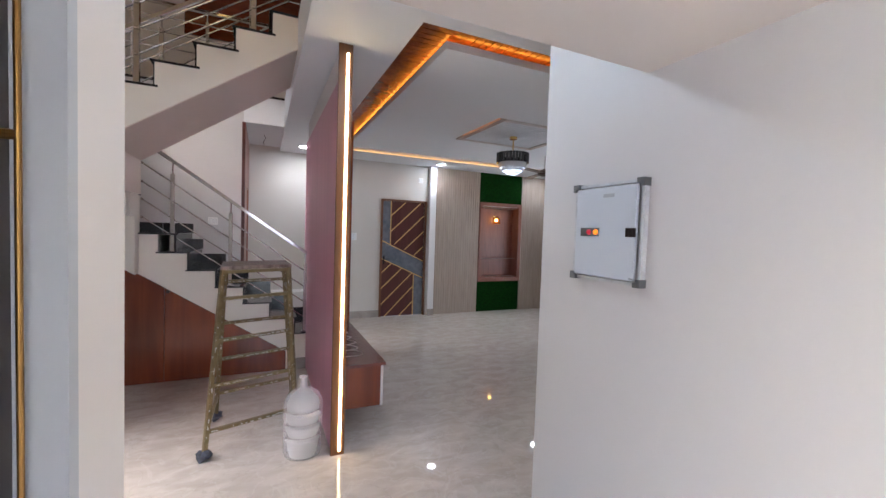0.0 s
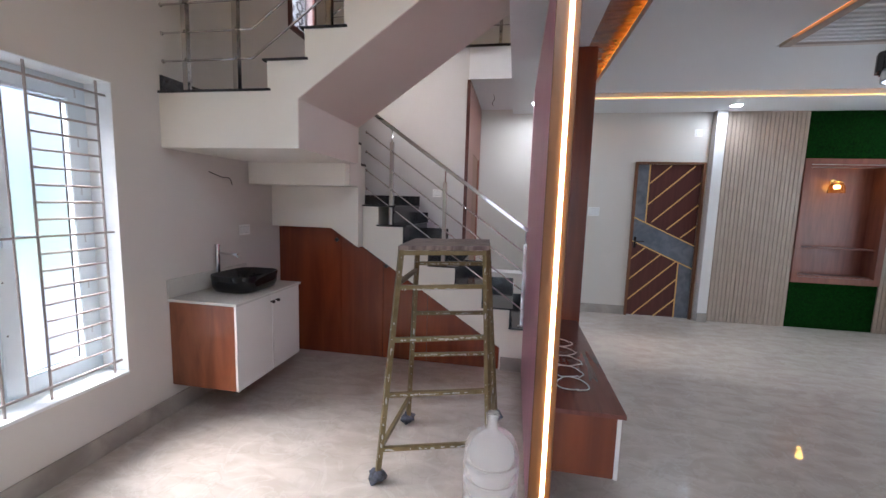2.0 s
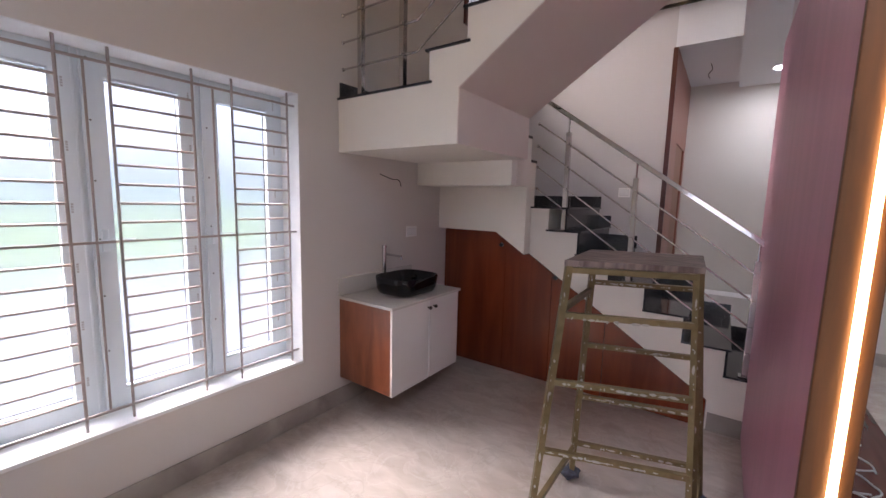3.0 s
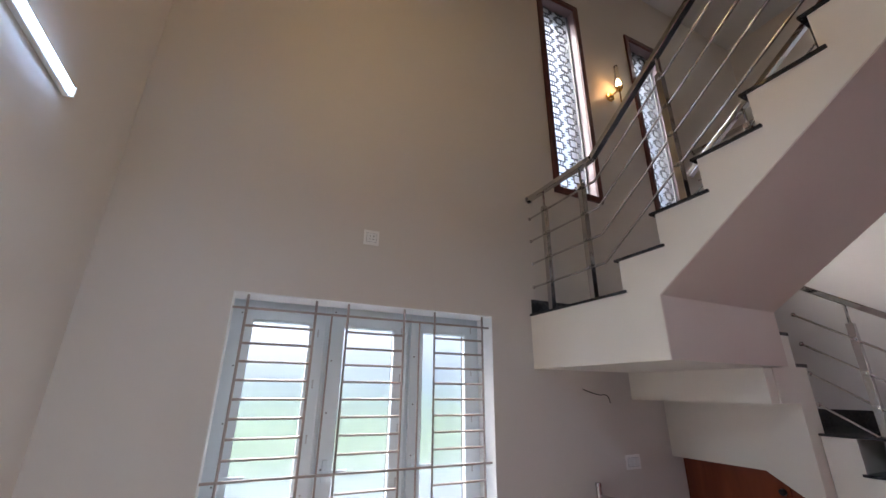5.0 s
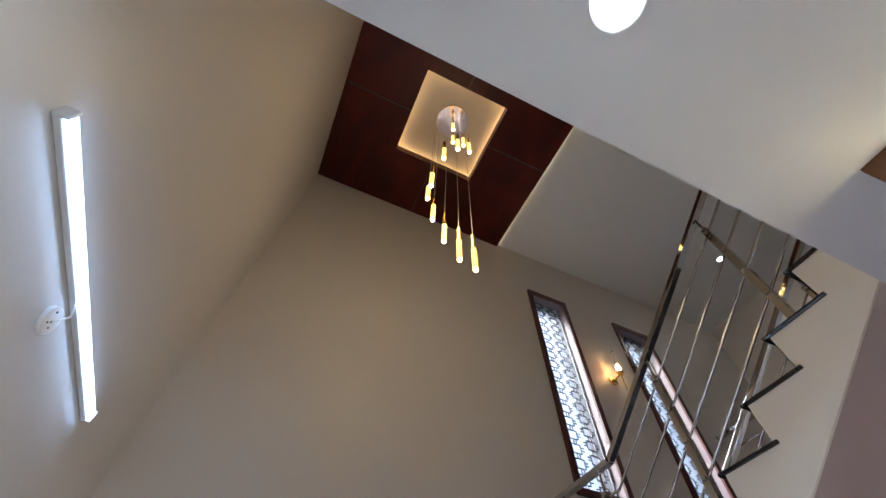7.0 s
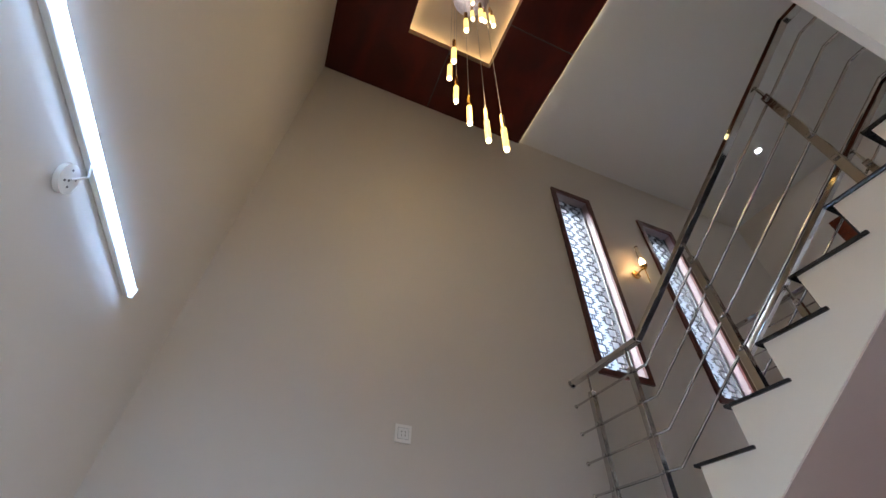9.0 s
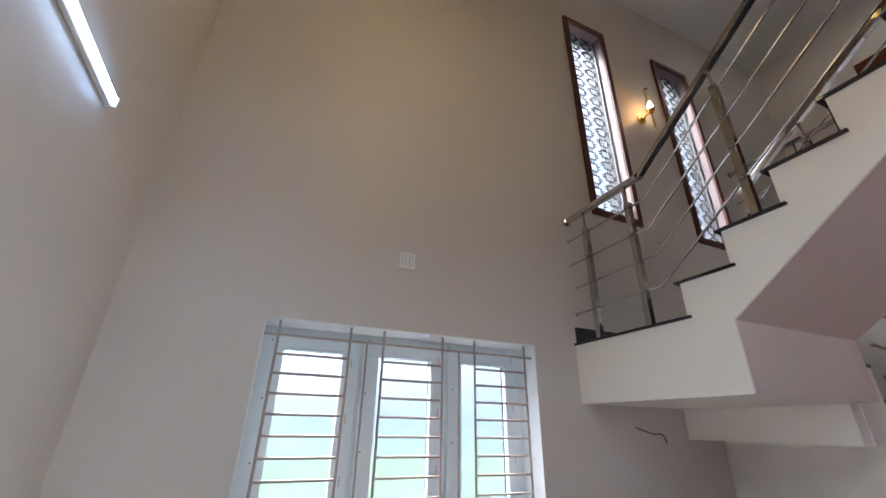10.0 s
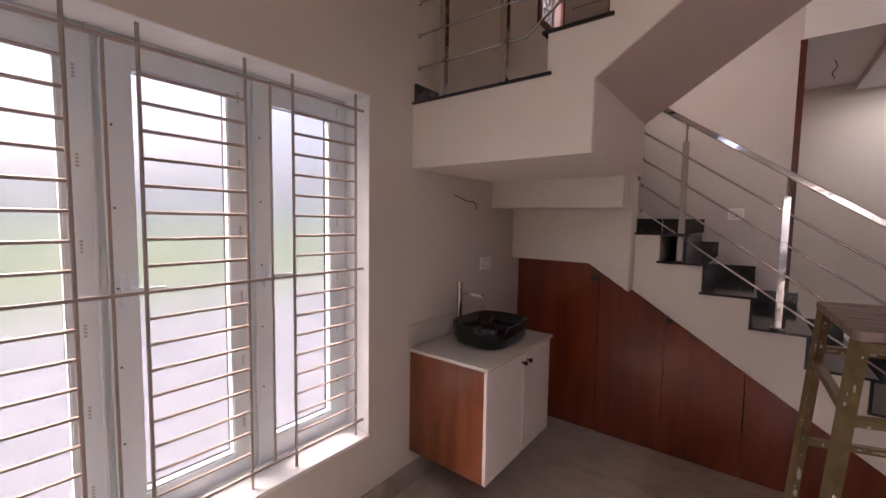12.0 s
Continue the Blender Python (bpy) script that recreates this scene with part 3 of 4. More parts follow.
def barred_window(name, xi, xo, y0, y1, z0, z1, rows, label):
    """xi: the wall's inner face, xo: its outer face."""
    s = 1 if xi > xo else -1
    win = new(name)
    tagged(win, label, "window", "", "structure")
    g = xo + s * 0.035
    lin = 0.004
    bm = bmesh.new()
    for b in ((y0, y1, z1 - lin, z1), (y0, y1, z0, z0 + lin), (y0, y0 + lin, z0 + lin, z1 - lin), (y1 - lin, y1, z0 + lin, z1 - lin)):
        cuboid(bm, min(xo, xi + s * 0.001), max(xo, xi + s * 0.001), *b)
    sub("reveal", bm, M["lining"], win, "white painted window reveal")
    part("window_sill", box(min(xo, xi + s * 0.012), max(xo, xi + s * 0.012), y0 + 0.005, y1 - 0.005, z0 + lin, z0 + 0.022, 0.003), M["lining"], win)
    f0, f1 = sorted((g - 0.03, g + 0.03))
    ya, yb, za, zb = y0 + lin, y1 - lin, z0 + 0.022, z1 - lin
    n = 3
    wd = (yb - ya) / n
    part("window_frame", slab_with_holes("x", f0, f1, ya, yb, za, zb, [(ya + wd * k + (0.03 if k == 0 else 0.02), ya + wd * (k + 1) - (0.03 if k == n - 1 else 0.02), za + 0.03, zb - 0.03) for k in range(n)]), M["upvc"], win, "grey-white plastic frame")
    for k in range(n):
        a, b = ya + wd * k + (0.029 if k == 0 else 0.019), ya + wd * (k + 1) - (0.029 if k == n - 1 else 0.019)
        sash = part("sash", ring(g - 0.022 + s * 0.02, g + 0.022 + s * 0.02, a, b, za + 0.029, zb - 0.029, 0.069), M["upvc"], win)
        sub("gasket", ring(g - s * 0.0025 - 0.004, g - s * 0.0025 + 0.004, a + 0.0605, b - 0.0605, za + 0.0945, zb - 0.0945, 0.012), M["dark_metal"], sash, "thin black rubber gasket")
        sub("bead", ring(g + s * 0.022 - 0.014, g + s * 0.022 + 0.014, a + 0.0665, b - 0.0665, za + 0.0995, zb - 0.0995, 0.007), M["upvc"], sash)
        wg = M["frosted"] if s > 0 else M["window_glass"]
        pane = sub("pane", box(g - s * 0.009 - 0.002, g - s * 0.009 + 0.002, a + 0.061, b - 0.061, za + 0.095, zb - 0.095), wg, sash, "frosted glass pane")
        pane.visible_shadow = False
        hz = (za + zb) / 2 + 0.0
        sub("handle", cuboid(box(g + s * 0.05 - 0.008, g + s * 0.05 + 0.008, a + 0.02, a + 0.045, hz - 0.05, hz + 0.05, 0.003), g + s * 0.065 - 0.005, g + s * 0.065 + 0.005, a + 0.025, a + 0.14, hz - 0.008, hz + 0.004), M["upvc"], sash)
        # stamped marks on the sash
        for q in range(6):
            zq = za + 0.16 + q * 0.26 + 0.04 * k
            for e_ in range(4):
                sub("stamp", box(g + s * 0.0425 - 0.0006, g + s * 0.0425 + 0.0006, b - 0.034, b - 0.026, zq + e_ * 0.011, zq + e_ * 0.011 + 0.007), M["panel_rim"], sash)
            sub("screw", disc(bmesh.new(), (g + s * 0.0425, a + 0.016, zq + 0.1), 0.004, 0.0015, 8, axis="x"), M["corner_grey"], sash)
    for k in (1, 2):
        yk = ya + wd * k
        for dy in (-0.014, 0.014):
            part("mullion_rib", box(*sorted((g + s * 0.031, g + s * 0.046)), yk + dy - 0.005, yk + dy + 0.005, za + 0.001, zb - 0.001, 0.002), M["upvc"], win)
    gr = thing("window_grille", (xi - s * 0.04, (y0 + y1) / 2, z0), "painted steel bar grille inside the window opening", "grille")
    x = xi - s * 0.04
    top_, mid, low_ = z1 - 0.07, (z0 + z1) / 2 + 0.012, z0 + 0.085
    for z in (top_, mid, low_):
        part("rail", stick(bmesh.new(), (x, y0, z), (x, y1, z), 0.012, 0.010), M["grille"], gr)
    w = y1 - y0
    cols = [(y0 + w * a, y0 + w * b) for a, b in ((0.046, 0.272), (0.388, 0.610), (0.742, 0.965))]
    for a, b in cols:
        for y in (a, b):
            part("post", stick(bmesh.new(), (x, y, z0 + 0.02), (x, y, z1 - 0.004), 0.0125, round_=8), M["grille"], gr)
        for z_a, z_b in ((low_, mid), (mid, top_)):
            for q in range(1, rows + 1):
                z = z_a + (z_b - z_a) * q / (rows + 1)
                part("bar", stick(bmesh.new(), (x, a, z), (x, b, z), 0.012, round_=6), M["grille"], gr)
    for ya_ in ((cols[0][1] + cols[1][0]) / 2, (cols[1][1] + cols[2][0]) / 2):
        part("post", stick(bmesh.new(), (x, ya_, low_), (x, ya_, top_), 0.010, round_=6), M["grille"], gr)
    return win


barred_window("window_west", XW, -2.0, 0.564, 2.0, 0.40, 2.055, 8, "three-part window with frosted panes in a white reveal")
barred_window("window_east", XR, XR + 0.2, 3.35, 4.745, 0.38, 2.12, 8, "three-part window with frosted panes in a white reveal")


def slit_window(name, y0, y1, z0, z1):
    win = new(name)
    tagged(win, "tall narrow window with maroon wood frame and patterned glass", "window", "", "structure")
    part("window_frame", ring(XW, XW + 0.022, y0 - 0.05, y1 + 0.045, z0 - 0.05, z1 + 0.05, 0.048), M["maroon"], win, "maroon wood frame")
    bm = bmesh.new()
    for b in ((y0, y0 + 0.004, z0, z1), (y1 - 0.004, y1, z0, z1), (y0 + 0.004, y1 - 0.004, z0, z0 + 0.004), (y0 + 0.004, y1 - 0.004, z1 - 0.004, z1)):
        cuboid(bm, -1.998, XW + 0.001, *b)
    part("reveal", bm, M["lilac"], win, "lilac painted reveal")
    x = -1.838
    pane = part("pane", box(x - 0.012, x - 0.008, y0 + 0.004, y1 - 0.004, z0 + 0.004, z1 - 0.004), M["frosted_light"], win, "frosted glass")
    pane.visible_shadow = False
    bm = bmesh.new()
    t = 0.007
    pitch = 0.118
    nrow = int((z1 - z0) / pitch) + 1
    w = y1 - y0

    def seg(ya, yb, za, zb):
        za, zb = max(za, z0 + 0.004), min(zb, z1 - 0.004)
        if zb > za:
            cuboid(bm, x - 0.005, x + 0.004, ya, yb, za, zb)
    for c, off in ((0.32, 0.0), (0.72, 0.5)):
        yc = y0 + w * c
        hw, hh = 0.044, 0.040
        for r in range(-1, nrow + 1):
            zc = z0 + (r + off) * pitch
            seg(yc - hw, yc + hw, zc + hh - t, zc + hh)
            seg(yc - hw, yc + hw, zc - hh, zc - hh + t)
            seg(yc - hw, yc - hw + t, zc - hh + t, zc + hh - t)
            seg(yc + hw - t, yc + hw, zc - hh + t, zc + hh - t)
            seg(yc - 0.012, yc - 0.012 + t, zc + hh, zc + pitch - hh)
            seg(yc + 0.012, yc + 0.012 + t, zc + hh, zc + pitch - hh)
            seg(yc - hw - 0.028, yc - hw, zc - 0.012, zc - 0.012 + t)
            seg(yc - hw - 0.028, yc - hw, zc + 0.012, zc + 0.012 + t)
            seg(yc + hw, yc + hw + 0.028, zc - 0.012, zc - 0.012 + t)
            seg(yc + hw, yc + hw + 0.028, zc + 0.012, zc + 0.012 + t)
    cuboid(bm, x - 0.006, x + 0.006, y0 + 0.004, y0 + 0.014, z0 + 0.004, z1 - 0.004)
    cuboid(bm, x - 0.006, x + 0.006, y1 - 0.014, y1 - 0.004, z0 + 0.004, z1 - 0.004)
    part("lattice", bm, M["lattice"], win, "dark lattice of linked rectangles")


slit_window("window_slit", 2.65, 3.05, 3.11, 5.16)
slit_window("window_slit", 3.80, 4.22, 3.11, 5.14)

# ---- doors ----
dr = new("door_hall")
tagged(dr, "dark brown panel door with gold strips and slate-grey inlay", "door", "", "structure")
bm = bmesh.new()
cuboid(bm, 1.976, 2.010, YF - 0.03, YF + 0.10, 0.0, 2.07)
cuboid(bm, 2.79, 2.824, YF - 0.03, YF + 0.10, 0.0, 2.07)
cuboid(bm, 2.010, 2.79, YF - 0.03, YF + 0.10, 2.045, 2.07)
part("door_frame", bm, M["door_frame"], dr, "brown wood door frame")
leaf = part("leaf", box(2.012, 2.788, YF + 0.012, YF + 0.05, 0.005, 2.043), M["door_brown"], dr)
LW, LH, YL = 0.776, 2.04, YF + 0.011


def lp(u, v):
    return 2.012 + u * LW, 0.005 + v * LH


def inlay(poly, name, mat_, d, yoff=0.0):
    pts_ = [lp(u, v) for u, v in poly]
    sub(name, prism(bmesh.new(), pts_, YL - d - yoff, YL - yoff + 0.0005), M[mat_], leaf)


inlay([(0.0, 0.655), (0.0, 0.995), (0.19, 0.995), (0.19, 0.63)], "slate_inlay", "slate", 0.002)
inlay([(0.0, 0.505), (0.0, 0.65), (1.0, 0.475), (1.0, 0.335)], "slate_inlay", "slate", 0.002)
inlay([(0.78, 0.0), (0.78, 0.37), (1.0, 0.33), (1.0, 0.0)], "slate_inlay", "slate", 0.002)
lines = [((0.0, 0.655), (1.0, 0.48)), ((0.0, 0.50), (1.0, 0.33)), ((0.195, 0.995), (0.195, 0.62)), ((0.775, 0.0), (0.775, 0.37)),
         ((0.21, 0.875), (0.53, 0.99)), ((0.21, 0.74), (0.90, 0.99)), ((0.29, 0.625), (1.0, 0.885)), ((0.54, 0.58), (1.0, 0.745)), ((0.77, 0.53), (1.0, 0.61)),
         ((0.0, 0.375), (0.22, 0.455)), ((0.0, 0.24), (0.48, 0.415)), ((0.0, 0.10), (0.74, 0.375)), ((0.10, 0.0), (0.765, 0.255)), ((0.45, 0.0), (0.765, 0.12))]
for (u0_, v0_), (u1_, v1_) in lines:
    (xa, za), (xb, zb) = lp(u0_, v0_), lp(u1_, v1_)
    sub("gold_strip", stick(bmesh.new(), (xa, YL - 0.004, za), (xb, YL - 0.004, zb), 0.016, 0.004, up=(0, 1, 0)), M["brass_flat"], leaf, "brass strip")
hb = box(2.035, 2.065, YL - 0.012, YL, 0.93, 1.08, 0.003)
stick(hb, (2.05, YL - 0.01, 1.02), (2.05, YL - 0.045, 1.02), 0.014, round_=10)
stick(hb, (2.045, YL - 0.045, 1.02), (2.15, YL - 0.045, 1.02), 0.014, round_=10)
part("handle", hb, M["dark_metal"], dr, "dark lever handle")

d2 = new("door_passage")
tagged(d2, "reddish wood clad passage wall with a door", "door", "", "structure")
part("cladding", slab_with_holes("x", -0.108, -0.09, YB + 0.0, YF - 0.005, 0.0, 2.755, [(4.95, 5.70, 0.0, 2.05)]), M["niche"], d2)
part("leaf", box(-0.122, -0.108, 4.95, 5.70, 0.0, 2.05), M["door_frame"], d2, "orange-brown door leaf")
part("door_frame", box(-0.125, -0.088, YB - 0.004, YB + 0.03, 0.0, 2.757), M["maroon"], d2)

md = new("door_main")
tagged(md, "dark main door standing open with a long brass handle", "door", "", "structure")
part("leaf", box(-0.19, -0.14, -1.10, -0.275, 0.0, 2.08, 0.003), M["main_door"], md)
part("door_frame", box(-0.16, -0.088, -0.30, -0.272, 0.0, 2.09), M["door_edge"], md, "grey door frame edge")
part("seal", box(-0.166, -0.142, -0.306, -0.3005, 0.0, 2.085), M["ceramic_black"], md, "black rubber seal")
hb = stick(bmesh.new(), (-0.125, -0.318, 0.55), (-0.125, -0.318, 1.75), 0.007, round_=12)
for z in (0.7, 1.6):
    stick(hb, (-0.125, -0.318, z), (-0.142, -0.318, z), 0.012, round_=8)
part("handle", hb, M["antique_gold"], md, "long brass pull handle")

# ---- distribution board ----
eb = thing("distribution_board", (1.31, 0.205, 1.53), "grey metal distribution board with protective corners", "electrical box")
part("rim", slab_with_holes("x", 1.298, 1.319, 0.032, 0.372, 1.335, 1.722, [(0.045, 0.359, 1.347, 1.710)]), M["panel_rim"], eb)
part("door", box(1.290, 1.305, 0.060, 0.356, 1.352, 1.705, 0.003), M["panel_grey"], eb, "grey steel door")
for ya_, za_ in ((0.028, 1.331), (0.346, 1.331), (0.028, 1.696), (0.346, 1.696)):
    part("corner_guard", slab_with_holes("x", 1.286, 1.3195, ya_, ya_ + 0.03, za_, za_ + 0.03, [(ya_ + (0.018 if ya_ < 0.1 else -1), ya_ + (1 if ya_ < 0.1 else 0.012), za_ + (0.018 if za_ < 1.5 else -1), za_ + (1 if za_ < 1.5 else 0.012))]), M["corner_grey"], eb, "dark plastic corner guard")
part("indicator_window", box(1.2885, 1.2905, 0.226, 0.326, 1.512, 1.546), M["corner_grey"], eb)
part("indicator_lamp", ball(bmesh.new(), (1.2885, 0.243, 1.529), 0.0115, 12), M["amber"], eb, "lit amber lamp")
part("indicator_lamp", ball(bmesh.new(), (1.2885, 0.279, 1.529), 0.0115, 12), M["red_lamp"], eb, "red lamp")
part("latch", cuboid(box(1.286, 1.2905, 0.055, 0.10, 1.512, 1.546, 0.002), 1.2845, 1.287, 0.070, 0.084, 1.518, 1.540), M["dark_metal"], eb)
part("name_plate", box(1.2888, 1.2905, 0.160, 0.212, 1.664, 1.678), M["plaque"], eb)
part("mark", box(1.2888, 1.2905, 0.060, 0.078, 1.358, 1.362), M["corner_grey"], eb)

eb.location.y -= 0.018
eb.scale = (1, 0.96, 0.955)

# ---- switches and sockets ----
def plate(name, label, axis, s, u, z, w, h, holes=True):
    """axis: the way it faces; s: the wall's face; u, z: the middle."""
    ax, sg = axis
    t = thing(name, (s, u, z) if ax == "x" else (u, s, z), label, "switch")

    def b(u0, u1, z0, z1, d0, d1, bev=0.0):
        e0, e1 = sorted((s + sg * d0, s + sg * d1))
        return box(e0, e1, u0, u1, z0, z1, bev) if ax == "x" else box(u0, u1, e0, e1, z0, z1, bev)
    part("plate", b(u - w / 2, u + w / 2, z - h / 2, z + h / 2, 0.0, 0.008, 0.002), M["white_plastic"], t)
    n = max(1, round(w / 0.05)) if not holes else 1
    iw = (w - 0.03) / n
    for k in range(n):
        a = u - (w - 0.03) / 2 + k * iw
        part("gap", b(a - 0.001, a + iw + 0.001, z - h / 2 + 0.016, z + h / 2 - 0.016, 0.0078, 0.0084), M["panel_rim"], t)
        part("insert", b(a + 0.001, a + iw - 0.001, z - h / 2 + 0.018, z + h / 2 - 0.018, 0.008, 0.0105, 0.001), M["lining"], t)
    if holes:
        for du, dz in ((-0.01, 0.008), (0.01, 0.008), (-0.01, -0.010), (0.01, -0.010)):
            part("socket_hole", b(u + du - 0.002, u + du + 0.002, z + dz - 0.003, z + dz + 0.003, 0.0105, 0.0112), M["dark_metal"], t)
    return t


plate("wall_socket", "white square wall socket high on the cream wall", ("x", 1), XW, 1.205, 2.435, 0.088, 0.088)
plate("wall_switch", "white switch plate above the vanity", ("x", 1), XW, 3.05, 1.19, 0.13, 0.085, False)
plate("wall_switch", "white switch plate on the stair wall", ("y", -1), YB, -0.42, 1.56, 0.10, 0.085, False)
plate("wall_switch", "white switch plate on the hall wall", ("y", -1), YF, 1.49, 1.40, 0.15, 0.12, False)
plate("wall_switch", "small cream blank plate above the door", ("y", -1), YF, 2.70, 2.44, 0.09, 0.09, False)
plate("wall_switch", "white switch plate beside the hall window", ("x", -1), XR, 5.28, 0.96, 0.18, 0.10, False)

# ---- feature wall ----
structure("column", box(2.85, 2.965, 5.72, YF, 0.0, CEIL), M["white_wall"], "white painted column", "column")
fw = thing("slat_wall", (4.2, YF, 0.0), "fluted light wood slat panelling", "wall panelling")
for a, b in ((2.967, 3.915), (4.885, 5.498)):
    part("backing", box(a, b, YF - 0.012, YF - 0.001, 0.0, CEIL - 0.001), M["slat_back"], fw)
    n = int(round((b - a) / 0.047))
    for k in range(n):
        x0 = a + (b - a) * k / n + 0.0035
        part("slat", box(x0, x0 + (b - a) / n - 0.007, YF - 0.034, YF - 0.012, 0.0, CEIL - 0.001), M["slat_wood"], fw)
gp = thing("turf_panel", (4.4, YF, 2.4), "dark green artificial turf panel above the niche", "wall panelling", "turf panels")
part("turf", box(3.918, 4.882, YF - 0.028, YF - 0.001, 2.132, CEIL - 0.001, 0.004), M["turf"], gp)
gp = thing("turf_panel", (4.4, YF, 0.0), "dark green artificial turf panel below the niche", "wall panelling", "turf panels")
part("turf", box(3.918, 4.882, YF - 0.028, YF - 0.001, 0.002, 0.588, 0.004), M["turf"], gp)
ni = thing("niche_cabinet", (4.4, YF, 0.59), "reddish wood display niche with one shelf", "cabinet")
part("frame", slab_with_holes("y", YF - 0.05, YF - 0.001, 3.918, 4.882, 0.59, 2.13, [(3.985, 4.815, 0.665, 2.065)]), M["niche"], ni)
part("back", box(3.96, 4.84, 6.01, 6.03, 0.66, 2.06), M["niche"], ni)
for b in ((3.962, 3.984, 0.662, 2.058), (4.816, 4.838, 0.662, 2.058)):
    part("side", box(b[0], b[1], YF, 6.009, b[2], b[3]), M["niche"], ni)
part("base", box(3.985, 4.815, YF, 6.009, 0.662, 0.682), M["niche"], ni)
part("head", box(3.985, 4.815, YF, 6.009, 2.036, 2.058), M["niche"], ni)
part("shelf", box(3.985, 4.815, YF + 0.005, 6.009, 1.02, 1.036), M["niche"], ni)
structure("niche_wall", box(3.8, 5.0, 6.042, 6.08, 0.5, 2.3), M["wall"], "plastered back of the niche", "wall")

wl = thing("niche_lamp", (4.37, 6.0, 1.8), "amber glass wall lamp inside the niche", "wall lamp")
part("mount", disc(bmesh.new(), (4.37, 6.002, 1.86), 0.035, 0.014, 16, axis="y"), M["gold"], wl)
part("arm", stick(bmesh.new(), (4.37, 6.0, 1.86), (4.37, 5.92, 1.86), 0.012, round_=8), M["gold"], wl)
b = lathe(bmesh.new(), (4.37, 5.92, 1.72), [(0.085, 0.0), (0.08, 0.08), (0.05, 0.14), (0.012, 0.16)], 20)
sh = part("shade", b, M["amber_glass"], wl, "amber glass shade")
smooth(sh).visible_shadow = False
part("bulb", ball(bmesh.new(), (4.37, 5.92, 1.79), 0.024, 12), M["bulb"], wl)

# ---- ceiling details ----
bm = bmesh.new()
ZP = CEIL + 0.135


def planks(u0, u1, v0, v1, along):
    n = int((u1 - u0) / 0.065)
    for k in range(n):
        a, b = u0 + (u1 - u0) * k / n, u0 + (u1 - u0) * (k + 1) / n - 0.006
        if along == "x":
            cuboid(bm, a, b, v0, v1, ZP - 0.012, ZP)
        else:
            cuboid(bm, v0, v1, a, b, ZP - 0.012, ZP)


planks(1.20, 5.18, 0.90, 1.36, "y")
planks(1.20, 5.18, 4.56, 4.95, "y")
planks(1.362, 4.558, 1.20, 1.62, "x")
planks(1.362, 4.558, 4.78, 5.19, "x")
structure("ceiling_planks", bm, M["plank"], "varnished orange wood planks in the ceiling channel", "ceiling")
structure("ceiling_void", box(1.362, 4.558, 1.622, 4.778, ZP - 0.01, ZP), M["ceiling"], "white board above the ceiling panel", "ceiling")
led = thing("cove_light", (2.9, 3.2, CEIL + 0.06), "hidden orange LED strips above the ceiling panel", "led strip")
for b in ((1.250, 1.262, 1.57, 4.76), (4.533, 4.545, 1.57, 4.76)):
    part("strip", box(b[0], b[1], b[2], b[3], CEIL + 0.092, CEIL + 0.100), M["orange_led"], led)
for b in ((1.30, 4.53, 1.568, 1.580), (1.30, 4.53, 4.750, 4.762)):
    part("strip", box(b[0], b[1], b[2], b[3], CEIL + 0.092, CEIL + 0.100), M["orange_led"], led)
part("strip", box(1.0, 4.88, 5.132, 5.1395, CEIL + 0.012, CEIL + 0.018), M["yellow_led"], led, "warm yellow strip")
part("strip", box(4.892, 4.8995, 1.45, 5.13, CEIL + 0.012, CEIL + 0.018), M["yellow_led"], led, "warm yellow strip")
co = thing("ceiling_coffer", (2.98, 3.13, CEIL + 0.05), "white fluted board in the ceiling recess", "ceiling panel")
part("board", box(2.332, 3.478, 2.612, 3.658, CEIL + 0.022, CEIL + 0.034), M["ceiling"], co)
n = 14
for k in range(n):
    y = 2.67 + (3.61 - 2.67) * (k + 0.5) / n
    part("flute", stick(bmesh.new(), (2.402, y, CEIL + 0.012), (3.408, y, CEIL + 0.012), 0.034, 0.018, up=(0, 0, 1)), M["ceiling"], co)
for b in ((2.332, 2.401, 2.614, 3.656), (3.409, 3.478, 2.614, 3.656)):
    part("edge", box(b[0], b[1], b[2], b[3], CEIL - 0.006, CEIL + 0.0215), M["edge_wood"], co, "brown wood edge")
for b in ((2.614, 2.668), (3.612, 3.656)):
    part("edge", box(2.4015, 3.4085, b[0], b[1], CEIL - 0.006, CEIL + 0.0215), M["edge_pink"], co, "pale rose edge")
part("strip", box(2.312, 2.328, 2.62, 3.5, CEIL + 0.012, CEIL + 0.018), M["coffer_led"], co, "orange LED strip")

ch = thing("chandelier", (2.885, 3.20, 2.3), "round chandelier with black glass ring and crystal tiers", "chandelier")
smooth(part("canopy", disc(bmesh.new(), (2.885, 3.20, CEIL - 0.012), 0.045, 0.03, 24, 0.045), M["gold"], ch))
part("rod", stick(bmesh.new(), (2.885, 3.20, 2.50), (2.885, 3.20, CEIL + 0.03), 0.014, round_=10), M["gold"], ch)
part("plate", disc(bmesh.new(), (2.885, 3.20, 2.495), 0.175, 0.012, 32), M["dark_metal"], ch)
for k in range(30):
    a = 2 * math.pi * k / 30
    c, s_ = math.cos(a), math.sin(a)
    part("black_prism", stick(bmesh.new(), (2.885 + 0.185 * c, 3.20 + 0.185 * s_, 2.385), (2.885 + 0.185 * c, 3.20 + 0.185 * s_, 2.505), 0.012, 0.030, up=(-math.sin(a + 0.45 * (-1) ** k), math.cos(a + 0.45 * (-1) ** k), 0)), M["black_glass"], ch)
